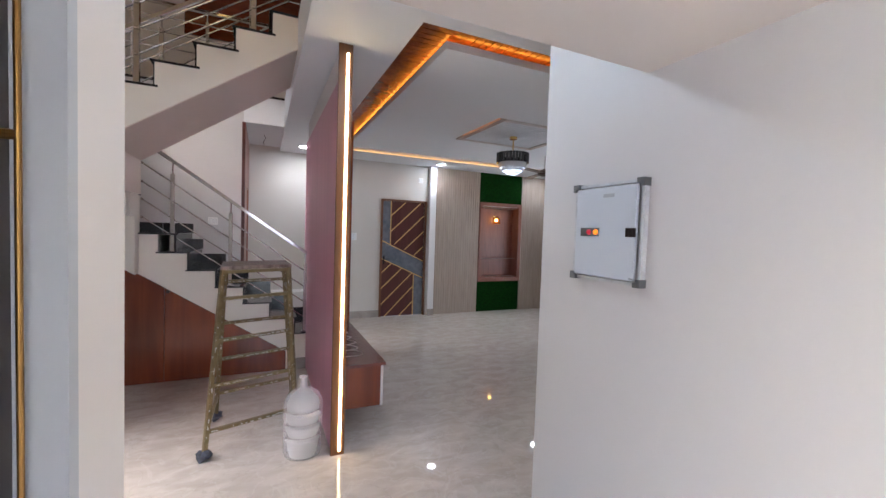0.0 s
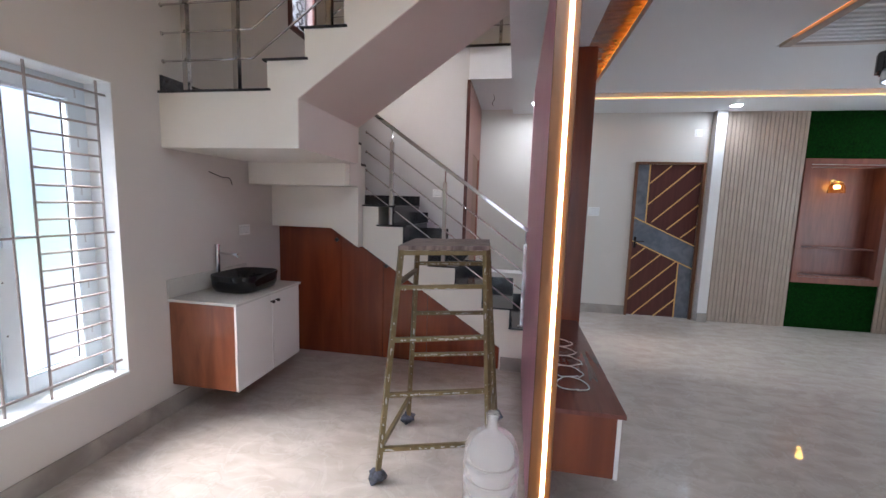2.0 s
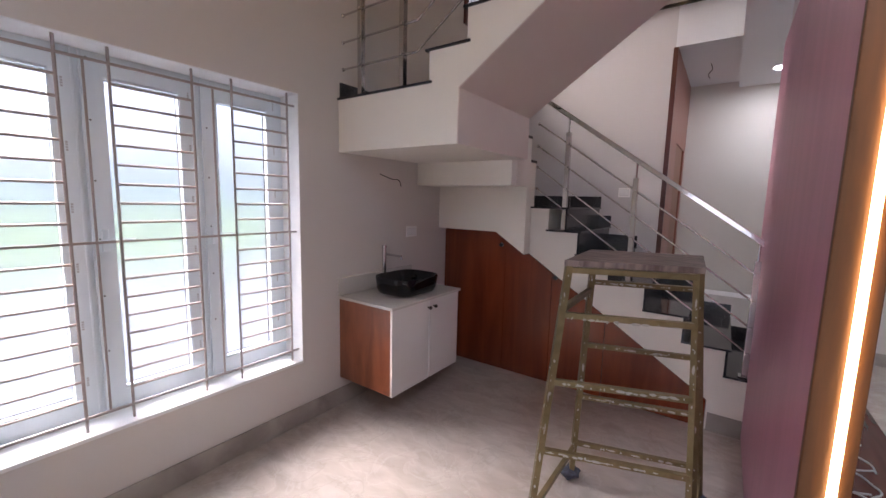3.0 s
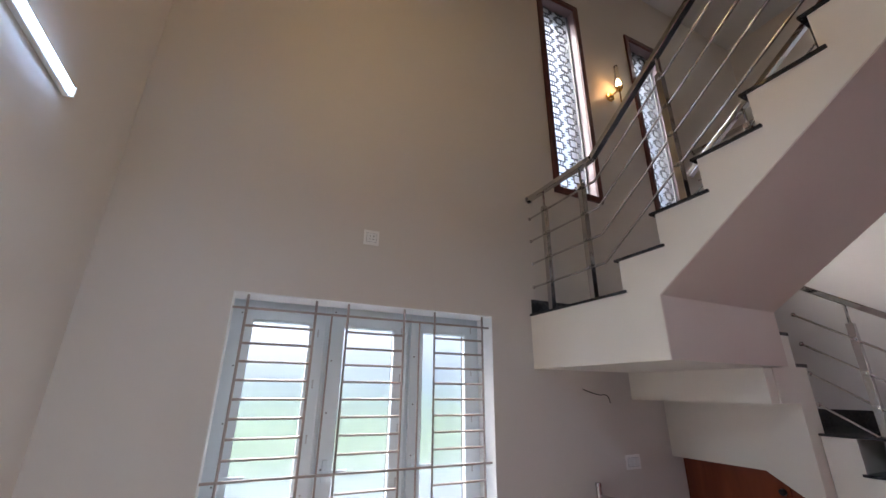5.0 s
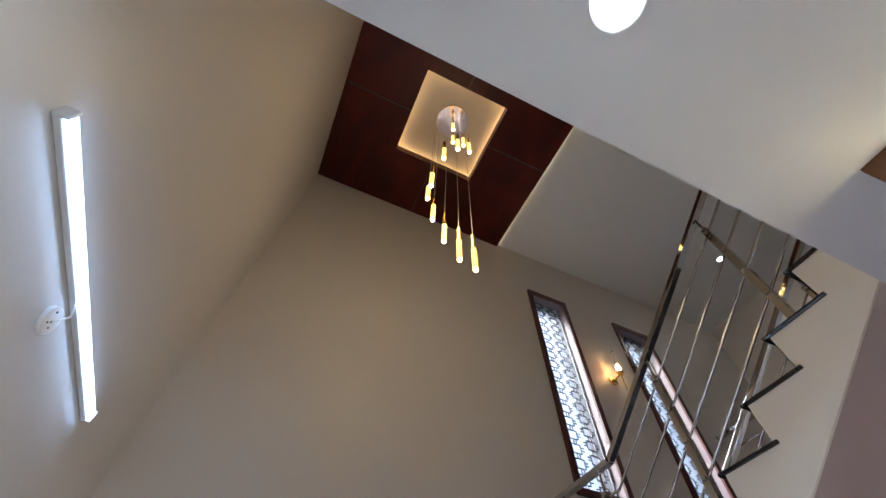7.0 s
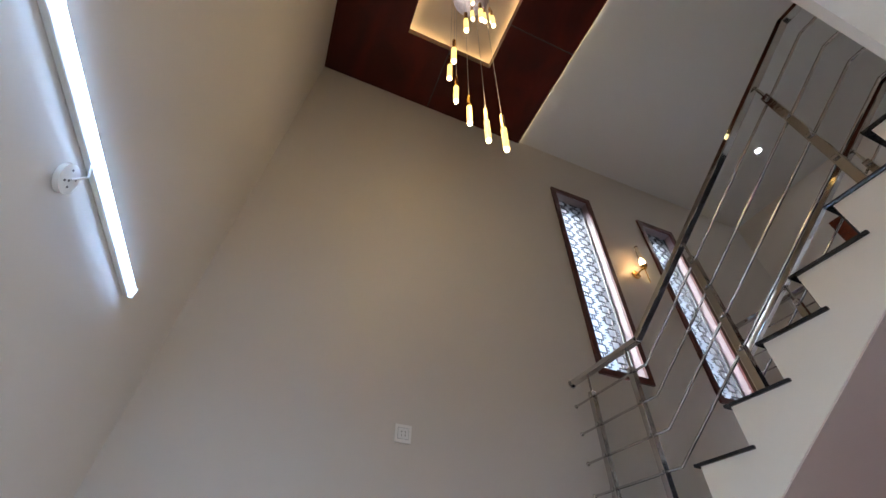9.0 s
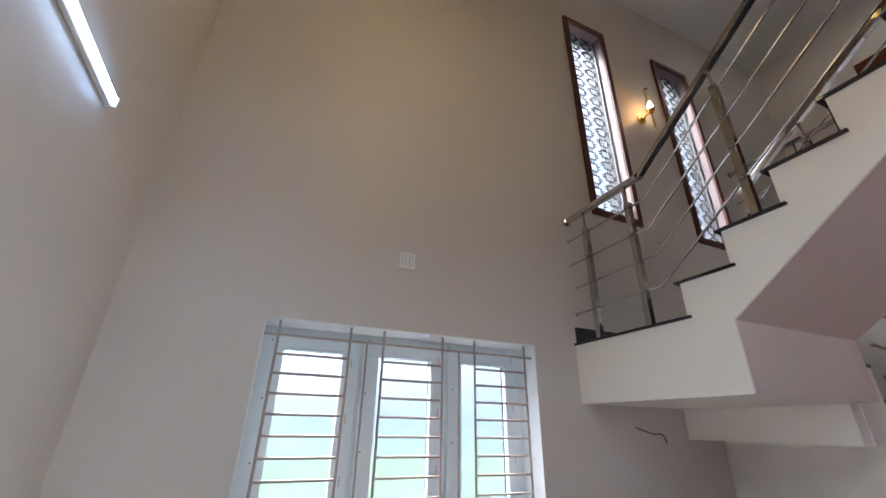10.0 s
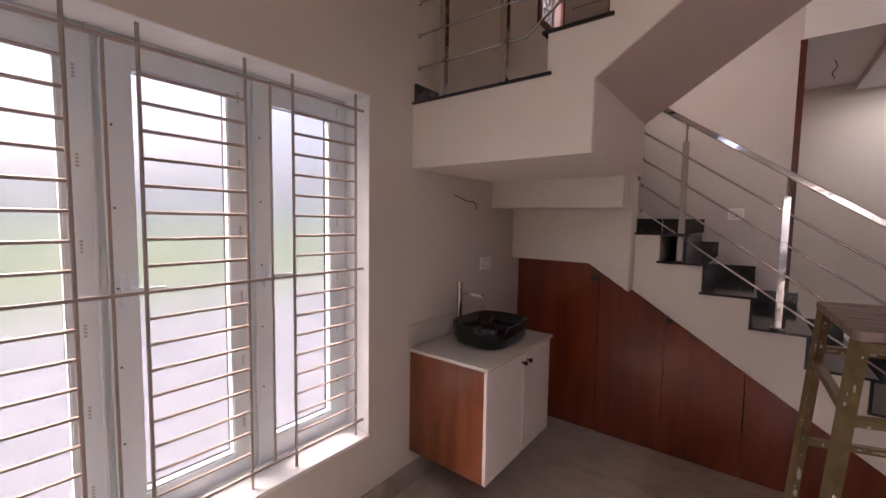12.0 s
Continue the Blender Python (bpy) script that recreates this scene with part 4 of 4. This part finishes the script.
for r_, z0_, z1_, n_ in ((0.162, 2.325, 2.39, 34), (0.122, 2.29, 2.345, 26), (0.08, 2.258, 2.305, 18)):
    for k in range(n_):
        a = 2 * math.pi * k / n_
        c, s_ = math.cos(a), math.sin(a)
        part("crystal", stick(bmesh.new(), (2.885 + r_ * c, 3.20 + r_ * s_, z0_), (2.885 + r_ * c, 3.20 + r_ * s_, z1_), 0.010, 0.030, up=(-s_, c, 0)), M["crystal"], ch)
part("light_disc", disc(bmesh.new(), (2.885, 3.20, 2.35), 0.11, 0.02, 24), M["crystal_glow"], ch, "lit white disc")

fn = thing("ceiling_fan", (3.92, 3.89, 2.45), "dark brown three-blade ceiling fan at rest", "fan")
part("rod", stick(bmesh.new(), (3.92, 3.89, 2.46), (3.92, 3.89, CEIL), 0.016, round_=10), M["grille"], fn)
smooth(part("motor", lathe(bmesh.new(), (3.92, 3.89, 2.40), [(0.05, 0.0), (0.10, 0.02), (0.105, 0.06), (0.06, 0.09), (0.02, 0.11)], 24), M["fan"], fn))
for k in range(3):
    a = radians(-40 + 120 * k)
    part("blade", stick(bmesh.new(), (3.92 + 0.09 * math.cos(a), 3.89 + 0.09 * math.sin(a), 2.445), (3.92 + 0.60 * math.cos(a), 3.89 + 0.60 * math.sin(a), 2.445), 0.008, 0.11, up=(-math.sin(a), math.cos(a), 0)), M["fan"], fn)

# ---- steel railings ----
def railing(name, label, runs, posts, tops, h):
    """runs: corner points of the lowest bar; the others stand above it."""
    rl = thing(name, runs[0], label, "railing")
    lv = (0.21, 0.375, 0.54, 0.71)
    for d in lv:
        bm = bmesh.new()
        pts_ = [Vector(p) + Vector((0, 0, d)) for p in runs]
        for a, b in zip(pts_, pts_[1:]):
            stick(bm, a, b, 0.013, round_=14)
        for p in pts_[1:-1]:
            ball(bm, p, 0.0068, 12)
        smooth(part("bar", bm, M["chrome"], rl))
        smooth(part("end_ball", ball(bmesh.new(), pts_[0], 0.013, 14), M["chrome"], rl))
        if tops:
            smooth(part("end_ball", ball(bmesh.new(), pts_[-1], 0.012, 10), M["chrome"], rl))
    bm = bmesh.new()
    pts_ = [Vector(p) + Vector((0, 0, h)) for p in runs]
    for a, b in zip(pts_, pts_[1:]):
        e = (b - a).normalized() * 0.012
        stick(bm, a - e, b + e, 0.040, 0.032)
    bmesh.ops.bevel(bm, geom=list(bm.edges), offset=0.004, segments=2, affect="EDGES", profile=0.5)
    part("handrail", bm, M["chrome"], rl, "square chrome handrail")
    if runs[0][0] < XW + 0.1:
        part("end_cap", disc(bmesh.new(), pts_[0] + Vector((0.006, 0, 0)), 0.03, 0.012, 16, axis="x"), M["chrome"], rl)
    for p, zt in posts:
        p = Vector(p)
        po = part("post", box(p.x - 0.017, p.x + 0.017, p.y - 0.017, p.y + 0.017, p.z, zt - 0.12, 0.002), M["steel_post"], rl, "square chrome post")
        for d in lv:
            a_, b_ = (Vector(runs[0]), Vector(runs[1])) if len(runs) == 2 or p.x < runs[1][0] else (Vector(runs[1]), Vector(runs[2]))
            zb = a_.z + (b_.z - a_.z) * (p.x - a_.x) / (b_.x - a_.x) + d
            if zb < zt - 0.14:
                sub("bar_clip", box(p.x - 0.011, p.x + 0.011, p.y - 0.027, p.y + 0.027, zb - 0.009, zb + 0.009, 0.003), M["chrome"], po)
        sub("neck", stick(bmesh.new(), (p.x, p.y, zt - 0.121), (p.x, p.y, zt - 0.015), 0.014, round_=8), M["chrome"], po)
        sub("foot_plate", box(p.x - 0.035, p.x + 0.035, p.y - 0.03, p.y + 0.03, p.z, p.z + 0.006, 0.002), M["chrome"], po)
    return rl


S = RZ / RX
R0 = (XW + 0.002, 2.34, 2.068)
R1 = (-1.14, 2.34, 2.068)
R2 = (0.30, 2.34, 2.068 + 1.44 * 0.685)
R3 = (0.75, 2.34, 2.068 + 1.44 * 0.685)
H = 0.86


def zr(x):
    return 2.068 + max(0.0, x + 1.14) * 0.685 + H


def tread_z(x):
    k = 0
    while k < 5 and x > noses[k][0] - 0.03:
        k += 1
    return noses[k][1] if k else noses[0][1]


railing("stair_railing", "chrome railing along the upper stair flight", [R0, R1, R2, R3],
        [((x, 2.34, tread_z(x)), zr(x)) for x in (-1.59, -1.245, -0.65, 0.04)], False, H)
railing("stair_railing", "chrome railing on the inner side of the upper flight", [(-1.05, 3.13, 2.12), (0.30, 3.13, 2.12 + 1.35 * 0.70), (0.75, 3.13, 2.12 + 1.35 * 0.70)],
        [((x, 3.13, tread_z(x)), 2.12 + (x + 1.05) * 0.70 + H) for x in (-0.67, 0.0)], False, H)
railing("landing_railing", "chrome railing along the upper floor edge", [(XW + 0.002, YB + 0.05, SLAB + 0.02), (XE + 0.4, YB + 0.05, SLAB + 0.02)],
        [((x, YB + 0.05, SLAB + 0.022), SLAB + 0.022 + H) for x in (-1.2, -0.5, 0.2)], False, H)
LS, LH2 = -0.705, 0.915
ra = (-0.905, 3.58, 1.355)
rb = (0.80, 3.58, 1.355 + 1.705 * LS)
railing("stair_railing", "chrome railing along the lower stair flight", [ra, rb],
        [((x, 3.58, z), 1.355 + (x + 0.905) * LS + LH2) for x, z in ((-0.665, 1.247), (-0.176, 0.907), (0.54, 0.397))], True, LH2)
structure("landing_edge", box(XW, XE, YB - 0.02, YB + 0.12, SLAB + 0.001, SLAB + 0.022), M["granite"], "black granite edge of the upper floor", "trim")
structure("landing_upstand", box(XW, XW + 0.012, 2.31, 3.2, 2.094, 2.19), M["granite"], "black granite skirting on the landing", "baseboard")

# ---- upper floor ----
pn = thing("upper_wood_panel", (0.1, YF, 4.2), "glossy red wood wall panel on the upper floor", "wall panelling")
part("frame", slab_with_holes("y", YF - 0.04, YF - 0.001, -0.93, 1.195, 4.20, 5.22, [(-0.86, 1.125, 4.27, 5.15)]), M["redwood_gloss"], pn)
part("panel", box(-0.86, 1.125, YF - 0.025, YF - 0.002, 4.27, 5.15), M["redwood_gloss"], pn)


# ---- sconce ----
sn = thing("wall_sconce", (XW, 3.383, 4.242), "brass wall sconce with a glass tube and lit bulb", "wall lamp")
smooth(part("mount", disc(bmesh.new(), (XW + 0.01, 3.383, 4.242), 0.045, 0.02, 24, axis="x"), M["gold"], sn))
smooth(part("boss", ball(bmesh.new(), (XW + 0.024, 3.383, 4.242), 0.018, 14), M["gold"], sn))
smooth(part("arm", stick(bmesh.new(), (XW + 0.02, 3.383, 4.242), (XW + 0.10, 3.41, 4.27), 0.016, round_=12), M["gold"], sn))
smooth(part("stem", stick(bmesh.new(), (XW + 0.10, 3.41, 4.09), (XW + 0.10, 3.41, 4.27), 0.010, round_=12), M["gold"], sn))
smooth(part("cup", disc(bmesh.new(), (XW + 0.10, 3.41, 4.275), 0.024, 0.03, 20, 0.034), M["gold"], sn))
gl = smooth(part("glass_tube", lathe(bmesh.new(), (XW + 0.10, 3.41, 4.292), [(0.032, 0.0), (0.040, 0.04), (0.036, 0.08), (0.022, 0.11), (0.019, 0.25)], 24), M["clear"], sn))
gl.visible_shadow = False
smooth(part("bulb", lathe(bmesh.new(), (XW + 0.10, 3.41, 4.293), [(0.006, 0.0), (0.017, 0.03), (0.012, 0.06), (0.003, 0.085)], 12), M["bulb"], sn))
la = bpy.data.lights.new("sconce_lamp", "POINT")
la.energy, la.color, la.shadow_soft_size = 0.035, (1.0, 0.30, 0.04), 0.02
new("sconce_lamp", la).location = (XW + 0.10, 3.35, 4.34)

# ---- tube light ----
tl = thing("tube_light", (-0.58, 0.0, 2.51), "white tube light fixture on the wall", "tube light")
part("body", box(-1.135, -0.028, 0.001, 0.0175, 2.500, 2.536, 0.003), M["lining"], tl)
part("diffuser", box(-1.130, -0.034, 0.0185, 0.030, 2.509, 2.531, 0.004), M["tube_white"], tl, "glowing white tube")
for x in (-1.134, -0.029):
    part("end_cap", box(x - 0.004, x + 0.004, 0.001, 0.032, 2.4985, 2.5375, 0.002), M["white_plastic"], tl)
rs = thing("ceiling_rose", (-0.555, 0.0, 2.432), "round white plastic cover with a short wire", "electrical cover")
smooth(part("cover", disc(bmesh.new(), (-0.555, 0.008, 2.432), 0.036, 0.012, 28, axis="y"), M["white_plastic"], rs))
for dx, dz in ((-0.014, 0.014), (0.014, 0.016), (0.0, -0.004), (0.01, -0.014), (-0.011, -0.014)):
    part("screw_hole", disc(bmesh.new(), (-0.555 + dx, 0.0145, 2.432 + dz), 0.0028, 0.002, 8, axis="y"), M["corner_grey"], rs)
bm = stick(bmesh.new(), (-0.555, 0.017, 2.4325), (-0.562, 0.035, 2.46), 0.006, round_=6)
stick(bm, (-0.562, 0.035, 2.458), (-0.56, 0.018, 2.501), 0.005, round_=6)
part("wire", bm, M["white_plastic"], rs)

# ---- pendant cluster ----
CX, CY, CZ = -0.63, 1.145, TOP + 0.17
pc = thing("pendant_chandelier", (CX, CY, CZ), "cascading chandelier of brass and bubbled glass rods", "chandelier")
smooth(part("canopy", disc(bmesh.new(), (CX, CY, CZ - 0.03), 0.17, 0.06, 40, 0.17), M["canopy"], pc))
drops = [(-0.607, 1.262, 3.41), (-0.657, 1.195, 3.525), (-0.717, 1.122, 3.75), (-0.734, 1.044, 3.985), (-0.69, 0.98, 4.155), (-0.564, 0.955, 4.09), (-0.469, 0.997, 4.395), (-0.418, 1.084, 4.56),
         (-0.481, 1.221, 4.81), (-0.52, 1.245, 5.05), (-0.60, 1.24, 5.30), (-0.66, 1.16, 5.45), (-0.57, 1.12, 5.52)]
for x, y, z in drops:
    part("cord", stick(bmesh.new(), (x, y, z + 0.34), (x, y, CZ - 0.05), 0.004, round_=5), M["grille"], pc)
    part("brass_rod", stick(bmesh.new(), (x, y, z + 0.205), (x, y, z + 0.35), 0.024, round_=12), M["gold"], pc, "brass rod")
    gl = part("glass_rod", stick(bmesh.new(), (x, y, z + 0.02), (x, y, z + 0.204), 0.032, round_=14), M["pendant_glow"], pc, "glowing bubbled glass rod")
    smooth(part("tip", ball(bmesh.new(), (x, y, z + 0.012), 0.014, 12), M["bulb"], pc, "bright tip"))
la = bpy.data.lights.new("pendant_lamp", "POINT")
la.energy, la.color, la.shadow_soft_size = 0.7, (1.0, 0.70, 0.36), 0.15
new("pendant_lamp", la).location = (-0.60, 1.125, 3.9)
rl_ = thing("recess_light", (CX, CY, TOP + 0.1), "hidden warm LED strips around the ceiling recess", "led strip")
for b in ((-1.175, -1.16, 0.66, 1.62), (-0.20, -0.185, 0.66, 1.62)):
    part("strip", box(b[0], b[1], b[2], b[3], TOP + 0.122, TOP + 0.14), M["recess_led"], rl_)
for b in ((-1.15, -0.21, 0.64, 0.655), (-1.15, -0.21, 1.625, 1.64)):
    part("strip", box(b[0], b[1], b[2], b[3], TOP + 0.122, TOP + 0.14), M["recess_led"], rl_)
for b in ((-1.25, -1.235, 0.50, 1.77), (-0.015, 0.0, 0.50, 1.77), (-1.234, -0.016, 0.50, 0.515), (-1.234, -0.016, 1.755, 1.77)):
    structure("recess_side", box(*b, TOP + 0.121, TOP + 0.169), M["ceiling_led_tint"], "side of the recess, warm LED glow in its colour", "ceiling")
part("strip", box(XW + 0.02, 1.1, 2.292, 2.300, TOP + 0.02, TOP + 0.035), M["edge_led"], rl_)
# joints in the wood ceiling
for k, b in enumerate(((-1.76, -1.117, 1.130, 1.142), (-0.243, 1.2, 1.130, 1.142), (-0.68, -0.668, 1.582, 2.288), (-0.68, -0.668, 0.002, 0.698))):
    structure("ceiling_joint", box(*b, TOP - 0.004, TOP - 0.0005), M["main_door"], "dark joint in the wood ceiling", "trim")


# ---- downlights ----
def downlight(x, y, z, r, power, label, tint=(0.75, 0.88, 1.0)):
    d = thing("downlight", (x, y, z), label, "ceiling lamp", "ceiling downlights")
    smooth(part("rim", disc(bmesh.new(), (x, y, z - 0.004), r + 0.012, 0.008, 32), M["white_plastic"], d))
    part("lens", disc(bmesh.new(), (x, y, z - 0.010), r, 0.004, 32), M["lens"], d)
    la_ = bpy.data.lights.new("downlight_lamp", "AREA")
    la_.shape, la_.size, la_.energy, la_.color = "DISK", r * 2, power, tint
    new("downlight_lamp", la_).location = (x, y, z - 0.016)
    return d


downlight(0.59, 0.93, CEIL, 0.046, 0.9, "round white downlight beside the stairwell")
downlight(2.93, 5.47, CEIL, 0.058, 0.3, "round white downlight near the hall door")
downlight(5.15, 5.42, CEIL, 0.058, 0.3, "round white downlight in the hall corner")
downlight(0.64, 5.25, CEIL, 0.055, 0.60, "round white downlight in the passage", (0.92, 0.96, 1.0))
downlight(-0.74, 4.97, TOP + 0.05, 0.03, 0.12, "small warm downlight on the upper ceiling", (1.0, 0.85, 0.7))

# ---- vanity top ----
bs = thing("vessel_basin", (-1.49, 2.69, 0.786), "glossy black rounded vessel basin on the counter", "basin")


def rounded(bm, cx, cy, hx, hy, rr, z, n=6):
    ring_ = []
    for qx, qy, a0 in ((1, 1, 0), (-1, 1, 90), (-1, -1, 180), (1, -1, 270)):
        for k in range(n + 1):
            a = radians(a0 + 90 * k / n)
            ring_.append(bm.verts.new((cx + qx * (hx - rr) + rr * math.cos(a), cy + qy * (hy - rr) + rr * math.sin(a), z)))
    return ring_


bm = bmesh.new()
levels = [(0.128, 0.165, 0.085, 0.786), (0.154, 0.191, 0.10, 0.797), (0.168, 0.206, 0.11, 0.828), (0.170, 0.208, 0.11, 0.87), (0.174, 0.212, 0.11, 0.905), (0.171, 0.209, 0.108, 0.911), (0.163, 0.20, 0.10, 0.905), (0.148, 0.185, 0.09, 0.84), (0.115, 0.15, 0.06, 0.808), (0.03, 0.03, 0.03, 0.804)]
rings = [rounded(bm, -1.49, 2.69, *l[:3], l[3]) for l in levels]
for a, b in zip(rings, rings[1:]):
    for k in range(len(a)):
        bm.faces.new((a[k], a[(k + 1) % len(a)], b[(k + 1) % len(a)], b[k]))
bm.faces.new(list(reversed(rings[0])))
bm.faces.new(rings[-1])
bmesh.ops.recalc_face_normals(bm, faces=bm.faces)
smooth(part("bowl", bm, M["ceramic_black"], bs), 60)
smooth(part("drain", disc(bmesh.new(), (-1.49, 2.69, 0.813), 0.022, 0.004, 20), M["chrome"], bs, "chrome drain"))
fc = thing("basin_faucet", (-1.70, 2.67, 0.786), "tall chrome basin tap", "tap")
smooth(part("column", disc(bmesh.new(), (-1.70, 2.67, 0.786 + 0.15), 0.016, 0.30, 20), M["chrome"], fc))
part("spout", stick(bmesh.new(), (-1.70, 2.67, 1.045), (-1.555, 2.70, 1.035), 0.018, 0.014), M["chrome"], fc)
part("outlet", disc(bmesh.new(), (-1.556, 2.70, 1.022), 0.010, 0.022, 12), M["chrome"], fc)
smooth(part("cap", disc(bmesh.new(), (-1.70, 2.67, 1.098), 0.018, 0.022, 20), M["chrome"], fc))

# ---- loose wire in the wall, cable on the bench ----
def tube(pts_, r, res=3):
    cu = bpy.data.curves.new("tmp_curve", "CURVE")
    cu.dimensions, cu.bevel_depth, cu.bevel_resolution = "3D", r, res
    sp = cu.splines.new("BEZIER")
    sp.bezier_points.add(len(pts_) - 1)
    for bp, p in zip(sp.bezier_points, pts_):
        bp.co = p
        bp.handle_left_type = bp.handle_right_type = "AUTO"
    sp.resolution_u = 8
    ob = bpy.data.objects.new("tmp_curve", cu)
    scene.collection.objects.link(ob)
    me = bpy.data.meshes.new_from_object(ob.evaluated_get(bpy.context.evaluated_depsgraph_get()))
    bm = bmesh.new()
    bm.from_mesh(me)
    bpy.data.objects.remove(ob)
    bpy.data.curves.remove(cu)
    bpy.data.meshes.remove(me)
    return bm


wr = thing("loose_wire", (XW, 2.7, 1.63), "loose thin wire hanging out of the wall above the vanity", "wire")
part("wire", tube([(XW + 0.001, 2.68, 1.635), (XW + 0.012, 2.72, 1.62), (XW + 0.02, 2.80, 1.60), (XW + 0.03, 2.86, 1.595), (XW + 0.035, 2.88, 1.55)], 0.003), M["dark_metal"], wr)
cw = thing("ceiling_wire", (0.115, 5.05, 2.755), "loose thin wire hanging from the passage ceiling", "wire")
part("wire", tube([(0.115, 5.05, 2.757), (0.13, 5.06, 2.71), (0.105, 5.05, 2.66), (0.118, 5.04, 2.62)], 0.003), M["dark_metal"], cw)
cb = thing("loose_cable", (0.8, 2.6, 0.513), "loose white cable lying in loops on the bench", "cable")
rnd = random.Random(4)
for k in range(5):
    cx_, cy_ = 0.80 + rnd.uniform(-0.03, 0.03), 2.24 + 0.15 * k
    pts_ = []
    for q in range(11):
        a = radians(-80 + q * 37 + 25 * k)
        rr = 0.085 + 0.010 * math.sin(q * 1.7 + k)
        pts_.append((cx_ + rr * math.cos(a), cy_ + rr * 0.9 * math.sin(a), 0.5165 + 0.004 * k + 0.002 * (q % 2)))
    part("loop", tube(pts_, 0.0032), M["cable"], cb)

# ---- skirting ----
def skirting(name, x0, x1, y0, y1, h=0.12):
    structure(name, box(x0, x1, y0, y1, 0.0005, h, 0.002), M["skirt"], "beige marble skirting", "baseboard")


skirting("baseboard_west", XW, XW + 0.012, 0.0, 3.54)
skirting("baseboard_south", XW + 0.012, -0.115, 0.0, 0.012)
skirting("baseboard_north", XE - 0.4, 1.974, YF - 0.012, YF)
skirting("baseboard_column", 2.845, 2.965, 5.708, 5.72)
skirting("baseboard_east", XR - 0.012, XR, 0.6, 5.80)
skirting("baseboard_stair", 0.37, 0.90, 3.526, 3.54)
skirting("baseboard_hall", 1.5, XR - 0.012, 0.58, 0.592)
structure("ledge", box(-0.085, 0.9, 5.55, YF - 0.014, 0.0, 0.53, 0.004), M["white_wall"], "low cream ledge in the passage", "ledge")

# ---- rags and paint on the stand ----
rnd = random.Random(7)
for p in (bot[0], bot[3], bot[2], bot[1]):
    rg = thing("foot_rag", (p.x, p.y, 0.0), "dark crumpled rag tied round the stand's foot", "rag", "foot rags")
    bm = bmesh.new()
    bmesh.ops.create_icosphere(bm, subdivisions=3, radius=0.038, matrix=Matrix.Translation((p.x, p.y, 0.034)))
    for v in bm.verts:
        d = noise.noise(v.co * 34) * 0.030 + abs(noise.noise(v.co * 80)) * 0.012
        v.co += v.normal * d
        v.co.z = max(0.001, 0.034 + (v.co.z - 0.034) * 0.85)
    smooth(part("cloth", bm, M["rag"], rg), 80)
spots = bmesh.new()
for k in range(430):
    i = rnd.randrange(4)
    if rnd.random() < 0.5:
        z = rnd.uniform(0.1, 1.19)
        c = at(i, z)
        ax = Vector((0, 0, 1))
    else:
        a_, b_ = rnd.choice(((0, 1), (3, 2)))
        z = rnd.choice((0.18, 0.47, 0.76, 1.02) if a_ == 0 else (0.22, 0.49, 0.77, 1.09))
        c = at(a_, z).lerp(at(b_, z), rnd.uniform(0.05, 0.95))
        ax = (at(b_, z) - at(a_, z)).normalized()
    L, r_ = 0.003 + 0.020 * rnd.random() ** 3, rnd.uniform(0.002, 0.006)
    s_ = rnd.choice((-1, 1)) if ax.z > 0.9 else 0
    off = Vector((rnd.uniform(-0.009, 0.009), -0.0128, 0)) if rnd.random() < 0.6 else Vector((0.0, -0.0118, rnd.uniform(-0.005, 0.005)))
    m = Matrix.Translation(c + off) @ Vector((0, 0, 1)).rotation_difference(ax).to_matrix().to_4x4() @ Matrix.Diagonal((r_, 0.0022, L, 1))
    bmesh.ops.create_icosphere(spots, subdivisions=1, radius=1, matrix=m)
tagged(part("paint_splash", spots, M["paint_spot"], sc, "dried pale paint splashes"), kind="stuff")

# ---- distance ----
bm = bmesh.new()
nseg = 48
lo_v, hi_v = [], []
for k in range(nseg + 1):
    a = 2 * math.pi * k / nseg
    h_ = 9 + 4 * noise.noise(Vector((math.cos(a) * 3, math.sin(a) * 3, 0)))
    lo_v.append(bm.verts.new((110 * math.cos(a), 110 * math.sin(a), -0.4)))
    hi_v.append(bm.verts.new((118 * math.cos(a), 118 * math.sin(a), h_)))
for k in range(nseg):
    bm.faces.new((lo_v[k], lo_v[k + 1], hi_v[k + 1], hi_v[k]))
structure("backdrop", bm, M["hill"], "distant tree line, haze painted into its pale blue colour", "backdrop")
